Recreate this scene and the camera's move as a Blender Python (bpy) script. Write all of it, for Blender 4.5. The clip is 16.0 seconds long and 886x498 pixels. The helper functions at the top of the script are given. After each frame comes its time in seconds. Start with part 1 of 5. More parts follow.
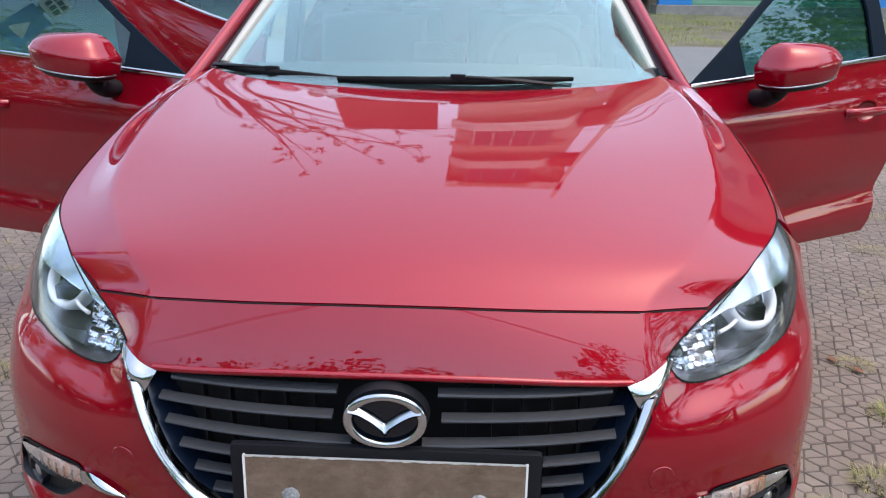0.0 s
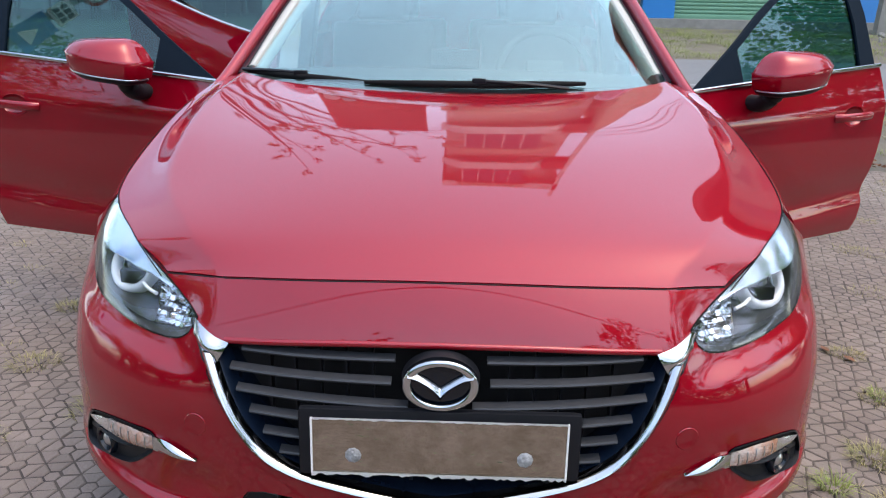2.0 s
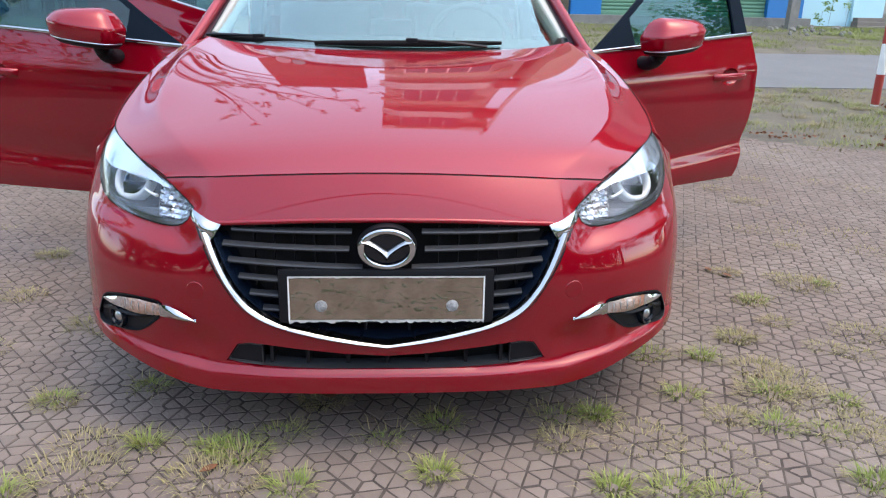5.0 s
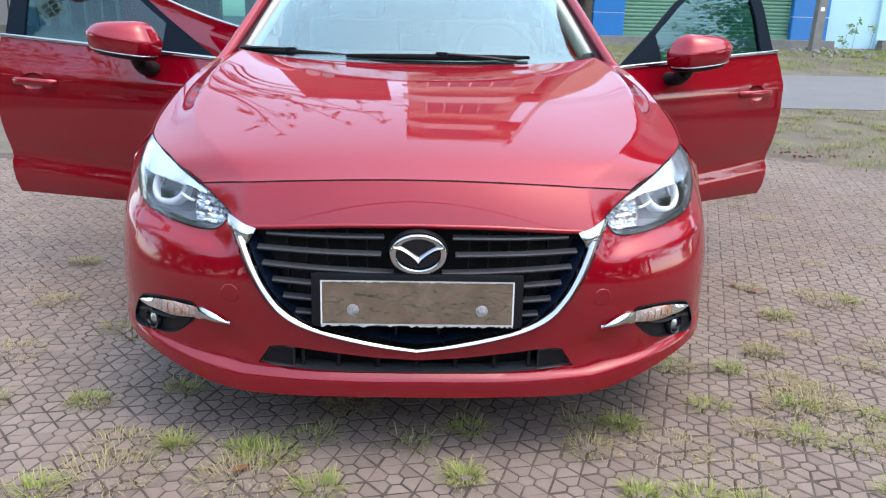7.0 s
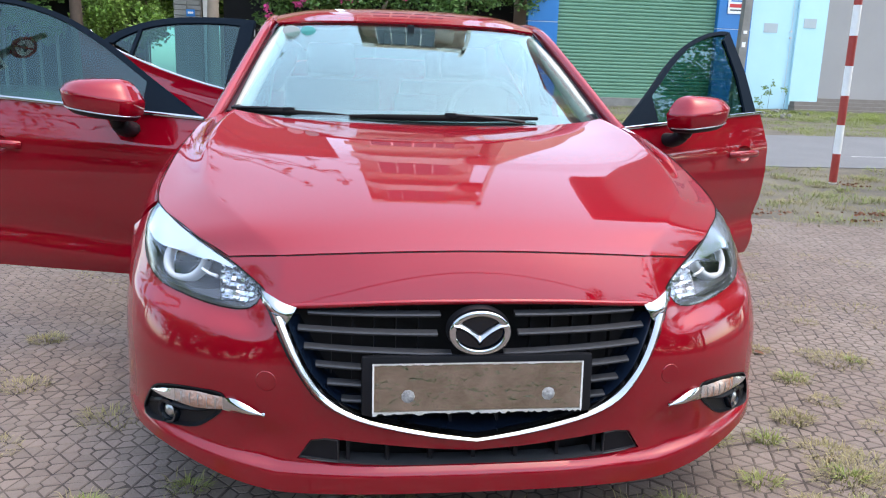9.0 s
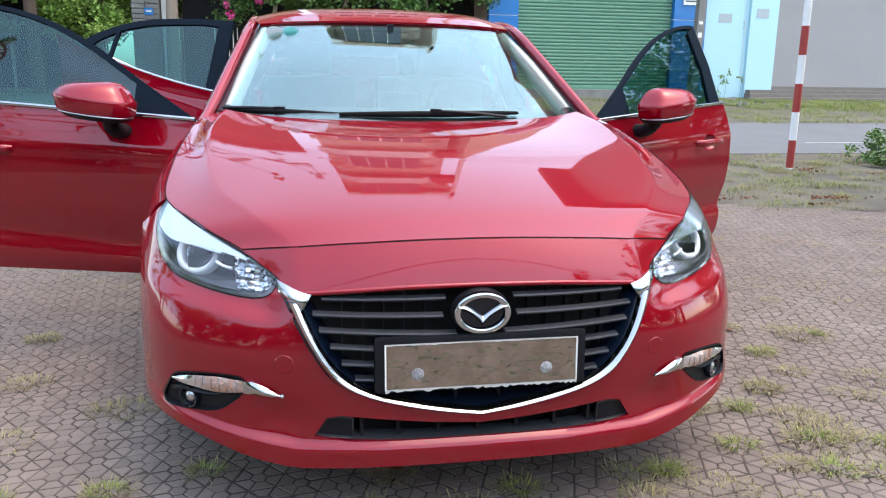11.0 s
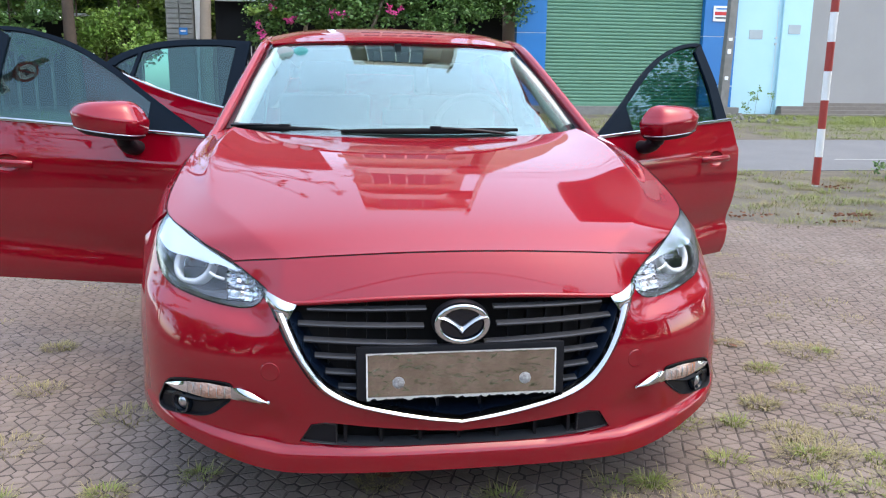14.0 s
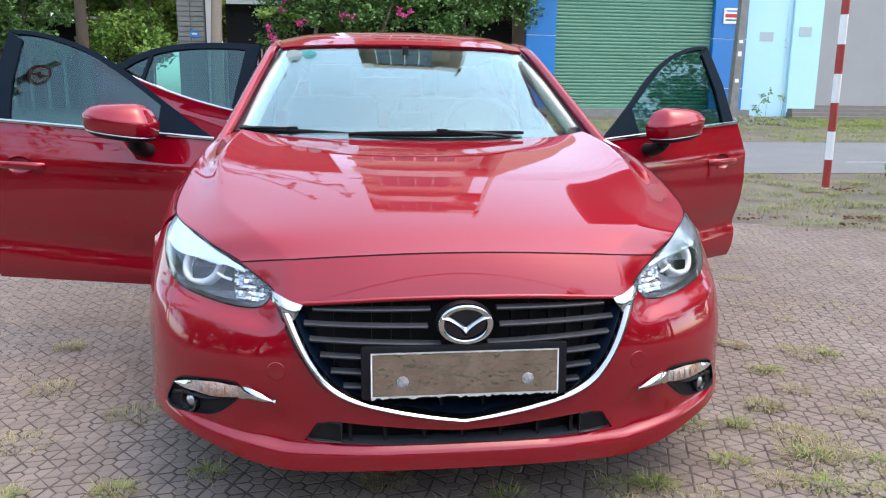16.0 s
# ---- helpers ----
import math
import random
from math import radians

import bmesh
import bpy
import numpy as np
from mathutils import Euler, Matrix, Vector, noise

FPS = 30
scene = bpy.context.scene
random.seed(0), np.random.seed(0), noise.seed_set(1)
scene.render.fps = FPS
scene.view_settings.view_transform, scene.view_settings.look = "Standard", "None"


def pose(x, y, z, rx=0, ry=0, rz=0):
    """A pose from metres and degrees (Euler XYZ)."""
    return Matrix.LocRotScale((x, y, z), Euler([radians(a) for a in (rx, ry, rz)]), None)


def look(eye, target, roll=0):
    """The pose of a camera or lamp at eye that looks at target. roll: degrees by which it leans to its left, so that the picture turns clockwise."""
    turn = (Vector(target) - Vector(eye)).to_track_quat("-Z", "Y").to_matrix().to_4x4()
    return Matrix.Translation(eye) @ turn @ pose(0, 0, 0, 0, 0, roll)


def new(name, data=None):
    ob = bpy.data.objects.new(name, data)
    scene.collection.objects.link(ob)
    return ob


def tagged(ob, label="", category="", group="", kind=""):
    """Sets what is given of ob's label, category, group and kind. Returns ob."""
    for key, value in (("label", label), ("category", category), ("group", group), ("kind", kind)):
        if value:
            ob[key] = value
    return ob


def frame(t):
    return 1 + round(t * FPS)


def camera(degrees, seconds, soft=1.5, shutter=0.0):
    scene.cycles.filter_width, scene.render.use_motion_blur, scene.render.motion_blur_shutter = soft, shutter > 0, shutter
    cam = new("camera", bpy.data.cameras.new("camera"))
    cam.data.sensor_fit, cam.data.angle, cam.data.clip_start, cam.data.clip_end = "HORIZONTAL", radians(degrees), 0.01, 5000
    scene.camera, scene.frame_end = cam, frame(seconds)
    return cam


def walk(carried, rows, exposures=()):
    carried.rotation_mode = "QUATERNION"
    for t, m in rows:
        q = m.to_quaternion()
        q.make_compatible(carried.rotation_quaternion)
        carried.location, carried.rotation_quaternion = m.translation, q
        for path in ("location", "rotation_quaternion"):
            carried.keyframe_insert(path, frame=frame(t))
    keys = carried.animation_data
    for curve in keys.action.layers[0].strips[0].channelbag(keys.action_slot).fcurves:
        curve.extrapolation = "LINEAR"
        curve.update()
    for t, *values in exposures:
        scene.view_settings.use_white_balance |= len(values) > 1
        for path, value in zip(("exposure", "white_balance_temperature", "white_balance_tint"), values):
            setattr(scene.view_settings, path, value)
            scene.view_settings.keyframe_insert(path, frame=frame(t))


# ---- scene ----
cam = camera(60.01, 16.0, 1.15)
ROWS = [
    (0, 0.1376, -1.0779, 1.2254, 2.4, -19.03, 0.763),
    (0.5, 0.0765, -1.1682, 1.2342, 2.244, -17.384, 0.78),
    (1, 0.0431, -1.2107, 1.2306, 1.825, -16.974, 0.551),
    (1.5, 0.0258, -1.2213, 1.2253, 1.533, -17.497, 0.755),
    (2, 0.0213, -1.2297, 1.2167, 0.997, -18.169, 1.162),
    (2.5, 0.0491, -1.254, 1.2056, -0.216, -19.142, 1.619),
    (3, 0.1184, -1.3217, 1.188, -1.58, -19.944, 2.703),
    (3.5, 0.1499, -1.4152, 1.1649, -2.662, -21.456, 2.112),
    (4, 0.0876, -1.5194, 1.1155, -4.502, -20.547, 1.874),
    (4.5, 0.0293, -1.659, 1.1073, -4.614, -19.879, 1.384),
    (4.7, 0.0243, -1.7234, 1.1198, -4.24, -18.971, 1.23),
    (6.8, 0.0256, -1.7624, 1.0949, -1.564, -16.423, 1.028),
    (7, -0.0064, -1.7711, 1.0947, -2.12, -16.604, 1.422),
    (7.5, -0.0573, -1.7823, 1.0938, -2.907, -15.691, 2.192),
    (8, -0.118, -1.6889, 1.0792, -3.28, -14.655, 2.276),
    (8.5, -0.2224, -1.6014, 1.0891, -5.365, -12.807, 1.746),
    (8.7, -0.2569, -1.5772, 1.0878, -6.514, -12.319, 1.891),
    (10.8, -0.4436, -1.6939, 1.0971, -10.281, -12.493, 0.826),
    (11, -0.4119, -1.7, 1.0983, -10.331, -12.644, 0.774),
    (11.5, -0.3598, -1.7272, 1.1038, -9.527, -12.5, 0.578),
    (12, -0.3479, -1.734, 1.1052, -8.216, -12.219, 0.627),
    (12.5, -0.3442, -1.7409, 1.1082, -7.515, -11.905, 1.04),
    (13, -0.3343, -1.7462, 1.1065, -8.66, -11.539, 1.349),
    (13.5, -0.3222, -1.7546, 1.1068, -9.306, -11.524, 1.37),
    (14, -0.2999, -1.7783, 1.1033, -7.933, -11.448, 0.614),
    (14.5, -0.2913, -1.7913, 1.1048, -6.27, -11.423, 0.049),
    (15, -0.2876, -1.796, 1.1058, -5.711, -11.344, 0.205),
    (15.5, -0.2917, -1.8007, 1.107, -6.457, -11.276, 0.718),
    (16, -0.2892, -1.8038, 1.1063, -7.199, -11.29, 0.608),
]
walk(cam, [(t, pose(x, y, z, 90 + pitch, 0, yaw) @ pose(0, 0, 0, 0, 0, roll)) for t, x, y, z, yaw, pitch, roll in ROWS],
     [(0.0, 1.12, 7200, 7), (4.5, 1.17, 7200, 7), (7.0, 1.36, 7200, 7), (16.0, 1.36, 7200, 7)])

# ---- light ----
world = bpy.data.worlds.new("sky")
scene.world = world
world.use_nodes = True
wn = world.node_tree.nodes
sky = wn.new("ShaderNodeTexSky")
sky.sky_type = "NISHITA"
sky.sun_disc = False
sky.sun_elevation, sky.sun_rotation = radians(70), radians(104)
sky.air_density, sky.dust_density, sky.ozone_density = 0.8, 1.6, 0.0
wn["Background"].inputs["Strength"].default_value = 0.32
world.node_tree.links.new(sky.outputs[0], wn["Background"].inputs["Color"])
sun = new("sun", bpy.data.lights.new("sun", "SUN"))
sun.data.energy, sun.data.angle, sun.data.color = 0.36, radians(160), (1.0, 0.93, 0.83)
sun.matrix_world = look((33.2, -8.3, 94.0), (0, 0, 0))


# ---- material helpers ----
def mat(name, colour, rough=0.5, metal=0.0, coat=0.0, spec=0.5, var=0.0, scale=8.0, bump=0.0, bscale=60.0, hue=None,
        rnd=0.0, emit=0.0):
    """A principled material with two-scale colour variation, fine relief and an optional random shade per object."""
    m = bpy.data.materials.new(name)
    m.use_nodes = True
    nt = m.node_tree
    b = nt.nodes["Principled BSDF"]
    b.inputs["Base Color"].default_value = (*colour, 1)
    b.inputs["Roughness"].default_value = rough
    b.inputs["Metallic"].default_value = metal
    b.inputs["Coat Weight"].default_value = coat
    b.inputs["Coat Roughness"].default_value = 0.015
    b.inputs["Specular IOR Level"].default_value = spec
    if emit:
        b.inputs["Emission Color"].default_value = (*colour, 1)
        b.inputs["Emission Strength"].default_value = emit
    tc = nt.nodes.new("ShaderNodeTexCoord")
    if var or rnd:
        other = hue or tuple(c * 0.55 for c in colour)
        n1 = nt.nodes.new("ShaderNodeTexNoise")
        n1.inputs["Scale"].default_value, n1.inputs["Detail"].default_value = scale, 8
        n1.inputs["Roughness"].default_value = 0.65
        nt.links.new(tc.outputs["Object"], n1.inputs["Vector"])
        ramp = nt.nodes.new("ShaderNodeMapRange")
        ramp.inputs["From Min"].default_value, ramp.inputs["From Max"].default_value = 0.35, 0.7
        nt.links.new(n1.outputs["Fac"], ramp.inputs["Value"])
        f = nt.nodes.new("ShaderNodeMath")
        f.operation = "MULTIPLY"
        f.inputs[1].default_value = var
        nt.links.new(ramp.outputs[0], f.inputs[0])
        mix = nt.nodes.new("ShaderNodeMix")
        mix.data_type = "RGBA"
        mix.inputs["A"].default_value, mix.inputs["B"].default_value = (*colour, 1), (*other, 1)
        nt.links.new(f.outputs[0], mix.inputs["Factor"])
        out = mix.outputs["Result"]
        if rnd:
            info = nt.nodes.new("ShaderNodeObjectInfo")
            geo = nt.nodes.new("ShaderNodeNewGeometry")
            add = nt.nodes.new("ShaderNodeMath")
            add.operation = "ADD"
            nt.links.new(info.outputs["Random"], add.inputs[0])
            nt.links.new(geo.outputs["Random Per Island"], add.inputs[1])
            fr = nt.nodes.new("ShaderNodeMath")
            fr.operation = "FRACT"
            nt.links.new(add.outputs[0], fr.inputs[0])
            mr = nt.nodes.new("ShaderNodeMapRange")
            mr.inputs["To Min"].default_value, mr.inputs["To Max"].default_value = 1 - rnd, 1 + rnd
            nt.links.new(fr.outputs[0], mr.inputs["Value"])
            hs = nt.nodes.new("ShaderNodeHueSaturation")
            nt.links.new(mr.outputs[0], hs.inputs["Value"])
            nt.links.new(out, hs.inputs["Color"])
            out = hs.outputs[0]
        nt.links.new(out, b.inputs["Base Color"])
    if bump:
        n2 = nt.nodes.new("ShaderNodeTexNoise")
        n2.inputs["Scale"].default_value, n2.inputs["Detail"].default_value = bscale, 6
        nt.links.new(tc.outputs["Object"], n2.inputs["Vector"])
        bp = nt.nodes.new("ShaderNodeBump")
        bp.inputs["Strength"].default_value, bp.inputs["Distance"].default_value = bump, 0.01
        nt.links.new(n2.outputs["Fac"], bp.inputs["Height"])
        nt.links.new(bp.outputs[0], b.inputs["Normal"])
    return m


def glass_mat(name, tint, f0=0.045, rough=0.0, gloss=(1, 1, 1)):
    """Thin glass: the tinted view through it and its mirror gloss, which grows towards grazing angles."""
    m = bpy.data.materials.new(name)
    m.use_nodes = True
    nt = m.node_tree
    nt.nodes.remove(nt.nodes["Principled BSDF"])
    tr, gl, lw, mx = (nt.nodes.new("ShaderNode" + k) for k in ("BsdfTransparent", "BsdfGlossy", "LayerWeight", "MixShader"))
    tr.inputs["Color"].default_value = (*tint, 1)
    gl.inputs["Roughness"].default_value = rough
    gl.inputs["Color"].default_value = (*gloss, 1)
    lw.inputs["Blend"].default_value = 0.5
    pw, ml = nt.nodes.new("ShaderNodeMath"), nt.nodes.new("ShaderNodeMath")
    pw.operation, ml.operation = "POWER", "MULTIPLY_ADD"
    pw.inputs[1].default_value = 5
    ml.inputs[1].default_value, ml.inputs[2].default_value = 1 - f0, f0
    nt.links.new(lw.outputs["Facing"], pw.inputs[0])
    nt.links.new(pw.outputs[0], ml.inputs[0])
    nt.links.new(ml.outputs[0], mx.inputs[0])
    nt.links.new(tr.outputs[0], mx.inputs[1])
    nt.links.new(gl.outputs[0], mx.inputs[2])
    nt.links.new(mx.outputs[0], nt.nodes["Material Output"].inputs[0])
    return m


# ---- materials ----
def paint_mat():
    """Red metallic paint: a flaky tinted base under clear lacquer."""
    m = mat("red_paint", (0.285, 0.0010, 0.0115), 0.55, 0.5, 1.0, spec=0.0)
    nt = m.node_tree
    b = nt.nodes["Principled BSDF"]
    tc = nt.nodes["Texture Coordinate"]
    b.inputs["Coat IOR"].default_value = 1.6
    vo = nt.nodes.new("ShaderNodeTexVoronoi")
    vo.inputs["Scale"].default_value = 900
    nt.links.new(tc.outputs["Object"], vo.inputs["Vector"])
    mr = nt.nodes.new("ShaderNodeMapRange")
    mr.inputs["To Min"].default_value, mr.inputs["To Max"].default_value = 0.48, 0.64
    nt.links.new(vo.outputs["Color"], mr.inputs["Value"])
    nt.links.new(mr.outputs[0], b.inputs["Roughness"])
    dust = nt.nodes.new("ShaderNodeTexNoise")
    dust.inputs["Scale"].default_value, dust.inputs["Detail"].default_value = 5, 9
    nt.links.new(tc.outputs["Object"], dust.inputs["Vector"])
    md = nt.nodes.new("ShaderNodeMapRange")
    md.inputs["From Min"].default_value, md.inputs["From Max"].default_value = 0.4, 0.75
    md.inputs["To Min"].default_value, md.inputs["To Max"].default_value = 0.015, 0.042
    nt.links.new(dust.outputs["Fac"], md.inputs["Value"])
    nt.links.new(md.outputs[0], b.inputs["Coat Roughness"])
    return m


PAINT = paint_mat()
CHROME = mat("chrome", (0.52, 0.535, 0.55), 0.08, 1.0, var=0.15, scale=30)
SATIN = mat("satin_metal", (0.55, 0.56, 0.58), 0.28, 1.0)
LAMPSHELL = mat("lamp_silver", (0.80, 0.84, 0.88), 0.16, 1.0, var=0.2, scale=12, hue=(0.7, 0.74, 0.78))
LAMPDARK = mat("lamp_grey", (0.055, 0.058, 0.064), 0.3, 0.35, var=0.6, scale=25, hue=(0.02, 0.02, 0.023))
BLACK = mat("black_plastic", (0.008, 0.009, 0.012), 0.42, spec=0.2, var=0.3, scale=20, hue=(0.018, 0.018, 0.02), bump=0.05, bscale=300)
GLOSSBLACK = mat("gloss_black", (0.004, 0.007, 0.012), 0.12, spec=0.3, coat=0.3)
NAVY = mat("navy_gloss", (0.005, 0.011, 0.024), 0.16, spec=0.4, var=0.3, scale=15, hue=(0.004, 0.007, 0.014))
SLATGREY = mat("grey_slat", (0.040, 0.042, 0.047), 0.42, var=0.4, scale=25, hue=(0.022, 0.022, 0.024))
FRAMEBLUE = mat("window_frame_black", (0.008, 0.014, 0.022), 0.5, spec=0.02, var=0.3, scale=10, hue=(0.012, 0.018, 0.028))
RUBBER = mat("rubber", (0.007, 0.007, 0.008), 0.7, spec=0.1, var=0.5, scale=40, hue=(0.018, 0.017, 0.016))
SEAT = mat("seat_leather", (0.012, 0.012, 0.014), 0.45, var=0.4, scale=30, hue=(0.03, 0.03, 0.033), bump=0.2, bscale=200)
LINING = mat("pale_lining", (0.42, 0.42, 0.39), 0.85, var=0.3, scale=50, hue=(0.45, 0.44, 0.4))
DASH = mat("dash_plastic", (0.012, 0.013, 0.014), 0.6, var=0.3, scale=60, hue=(0.035, 0.035, 0.037), bump=0.15, bscale=400)
WINDSCREEN = glass_mat("windscreen_glass", (0.80, 0.92, 0.91), 0.16, gloss=(0.84, 1.0, 0.95))
TINTED = glass_mat("tinted_glass", (0.28, 0.50, 0.51), 0.065, gloss=(0.78, 1.0, 0.98))
LAMPGLASS = glass_mat("lamp_glass", (0.96, 0.97, 0.98), 0.04)
PLATEMETAL = mat("worn_plate", (0.50, 0.455, 0.40), 0.17, 1.0, var=0.9, scale=15, hue=(0.27, 0.245, 0.185), bump=1.0, bscale=22)
WHITE = mat("white_paint", (0.8, 0.8, 0.78), 0.5, var=0.2, scale=12, hue=(0.6, 0.58, 0.54))
LIGHTGUIDE = mat("light_guide", (0.86, 0.87, 0.86), 0.22, coat=0.6, var=0.2, scale=40, hue=(0.7, 0.7, 0.7))
AMBER = mat("amber_lens", (0.42, 0.40, 0.38), 0.10, coat=1.0, var=0.9, scale=16, hue=(0.50, 0.16, 0.05), bump=0.6, bscale=120)


# ---- geometry helpers ----
def part(name, bm, material, parent=None, label="", smooth=None):
    """Links a bmesh as one mesh object under a thing or a part. smooth: the angle in degrees up to which edges are rounded."""
    me = bpy.data.meshes.new(name)
    bmesh.ops.recalc_face_normals(bm, faces=bm.faces)
    bm.to_mesh(me)
    bm.free()
    if smooth is not None:
        for p in me.polygons:
            p.use_smooth = True
        me.set_sharp_from_angle(angle=radians(smooth))
    me.materials.append(material)
    ob = new(name, me)
    if parent is not None:
        ob.parent = parent
    if label:
        ob["label"] = label
    return ob


def empty(name, label, category, group="", m=None):
    ob = new(name)
    ob.empty_display_size = 0.2
    if m is not None:
        ob.matrix_world = m
    return tagged(ob, label, category, group)


def spline(pts, n):
    """Points on a Catmull-Rom curve through the given ones, evenly spaced by chord."""
    p = np.array(pts, float)
    if len(p) == 2:
        return [Vector(p[0] + (p[1] - p[0]) * i / n) for i in range(n + 1)]
    q = np.vstack([2 * p[0] - p[1], p, 2 * p[-1] - p[-2]])
    d = np.r_[0, np.cumsum(np.linalg.norm(np.diff(p, axis=0), axis=1))]
    out = []
    for s in np.linspace(0, d[-1], n + 1):
        i = min(max(int(np.searchsorted(d, s, side="right")) - 1, 0), len(p) - 2)
        t = (s - d[i]) / (d[i + 1] - d[i])
        a, b, c, e = q[i], q[i + 1], q[i + 2], q[i + 3]
        out.append(Vector(0.5 * (2 * b + (c - a) * t + (2 * a - 5 * b + 4 * c - e) * t * t + (3 * b - a - 3 * c + e) * t ** 3)))
    return out


def mirrored(pts):
    """A half curve that starts on the middle plane, continued to the other side."""
    return [(-x, y, z) for x, y, z in reversed(pts[1:])] + list(pts)


def grid(rows, closed=False):
    """A bmesh skin over rows of points."""
    bm = bmesh.new()
    vs = [[bm.verts.new(p) for p in row] for row in rows]
    for a, b in zip(vs, vs[1:]):
        n = len(a)
        for i in range(n if closed else n - 1):
            bm.faces.new((a[i], a[(i + 1) % n], b[(i + 1) % n], b[i]))
    return bm


def skin(curves, n, m):
    """A smooth bmesh skin through control curves of equal length: n steps along them, m across."""
    lines = [spline(c, n) for c in curves]
    cols = [spline([line[i] for line in lines], m) for i in range(n + 1)]
    return grid([[cols[i][j] for i in range(n + 1)] for j in range(m + 1)])


def thicken(bm, d, hint=None):
    """Gives an open skin a thickness of d on its inner side; hint points outwards (from the cabin's middle, unless given)."""
    bmesh.ops.recalc_face_normals(bm, faces=bm.faces)
    bm.normal_update()
    mid = sum((v.co for v in bm.verts), Vector()) / len(bm.verts)
    way = Vector(hint) if hint is not None else mid - Vector((0, 2.2, .5))
    area = sum((f.normal * f.calc_area() for f in bm.faces), Vector())
    if area.dot(way) < 0:
        bmesh.ops.reverse_faces(bm, faces=bm.faces)
        bm.normal_update()
    outer = list(bm.verts)
    faces = list(bm.faces)
    rim = [e for e in bm.edges if e.is_boundary]
    rim = [(e.verts[0], e.verts[1], e.link_faces[0]) for e in rim]
    inner = {v: bm.verts.new(v.co - v.normal * d) for v in outer}
    for f in faces:
        bm.faces.new([inner[v] for v in reversed(f.verts)])
    for u, w, f in rim:
        vs = list(f.verts)
        i = vs.index(u)
        if vs[(i + 1) % len(vs)] != w:
            u, w = w, u
        bm.faces.new((w, u, inner[u], inner[w]))
    return bm


def flip_x(bm):
    for v in bm.verts:
        v.co.x = -v.co.x
    bmesh.ops.reverse_faces(bm, faces=bm.faces)
    return bm


def moved(bm, m):
    bmesh.ops.transform(bm, matrix=m, verts=bm.verts)
    return bm


def box(x0, x1, y0, y1, z0, z1, bevel=0.0, segs=2):
    bm = bmesh.new()
    bmesh.ops.create_cube(bm, size=1)
    for v in bm.verts:
        v.co = Vector((x0 + (v.co.x + 0.5) * (x1 - x0), y0 + (v.co.y + 0.5) * (y1 - y0), z0 + (v.co.z + 0.5) * (z1 - z0)))
    if bevel:
        bmesh.ops.bevel(bm, geom=bm.edges[:] + bm.verts[:], offset=bevel, segments=segs, profile=0.7, affect="EDGES")
    return bm


def joined(*bms):
    out = bms[0]
    for b in bms[1:]:
        me = bpy.data.meshes.new("tmp")
        b.to_mesh(me)
        b.free()
        out.from_mesh(me)
        bpy.data.meshes.remove(me)
    return out


def tube(pts, r, segs=8, n=None, closed=False, ry=None):
    """A round (or oval, ry) bar along a curve; r is a number or a function of 0..1."""
    path = [Vector(p) for p in pts] if n is None else spline(pts, n)
    rows = []
    up = Vector((0, 0, 1))
    for i, p in enumerate(path):
        a, b = path[max(i - 1, 0)], path[min(i + 1, len(path) - 1)]
        if closed:
            a, b = path[i - 1], path[(i + 1) % len(path)]
        d = (b - a).normalized()
        side = d.cross(up if abs(d.z) < .8 else Vector((0, 1, 0))).normalized()
        top = side.cross(d).normalized()
        rr = r(i / (len(path) - 1)) if callable(r) else r
        r2 = rr if ry is None else ry
        rows.append([p + side * rr * math.cos(2 * math.pi * k / segs) + top * r2 * math.sin(2 * math.pi * k / segs) for k in range(segs)])
    if closed:
        rows.append(rows[0])
    bm = grid(rows, True)
    if not closed:
        for row in (0, -1):
            ends = [v for v in bm.verts if any((v.co - p).length < 1e-7 for p in rows[row])]
            if len(ends) >= 3:
                c = bm.verts.new(sum((Vector(p) for p in rows[row]), Vector()) / segs)
                loop = {e for v in ends for e in v.link_edges if all(w in ends for w in e.verts)}
                for e in loop:
                    bm.faces.new((e.verts[0], e.verts[1], c))
    else:
        bmesh.ops.remove_doubles(bm, verts=bm.verts, dist=1e-6)
    return bm


def cut(ob, *cutters):
    """Takes the cutters' bulk out of a mesh object for good."""
    for bm in cutters:
        bmesh.ops.recalc_face_normals(bm, faces=bm.faces)
        me = bpy.data.meshes.new("cutter")
        bm.to_mesh(me)
        bm.free()
        co = new("cutter", me)
        mod = ob.modifiers.new("cut", "BOOLEAN")
        mod.operation, mod.object, mod.solver = "DIFFERENCE", co, "EXACT"
        done = bpy.data.meshes.new_from_object(ob.evaluated_get(bpy.context.evaluated_depsgraph_get()))
        ob.modifiers.remove(mod)
        ob.data = done
        bpy.data.objects.remove(co)
    return ob


def prism(poly, y0, y1):
    """A bulk between two planes across y, over a polygon of (x, z)."""
    bm = bmesh.new()
    a = [bm.verts.new((x, y0, z)) for x, z in poly]
    b = [bm.verts.new((x, y1, z)) for x, z in poly]
    bm.faces.new(a)
    bm.faces.new(b[::-1])
    for i in range(len(poly)):
        j = (i + 1) % len(poly)
        bm.faces.new((a[i], b[i], b[j], a[j]))
    return bm


def lathe(profile, segs=32):
    """Turns a profile of (radius, height) about z."""
    return grid([[(r * math.cos(2 * math.pi * k / segs), r * math.sin(2 * math.pi * k / segs), h) for k in range(segs)]
                 for r, h in profile], True)


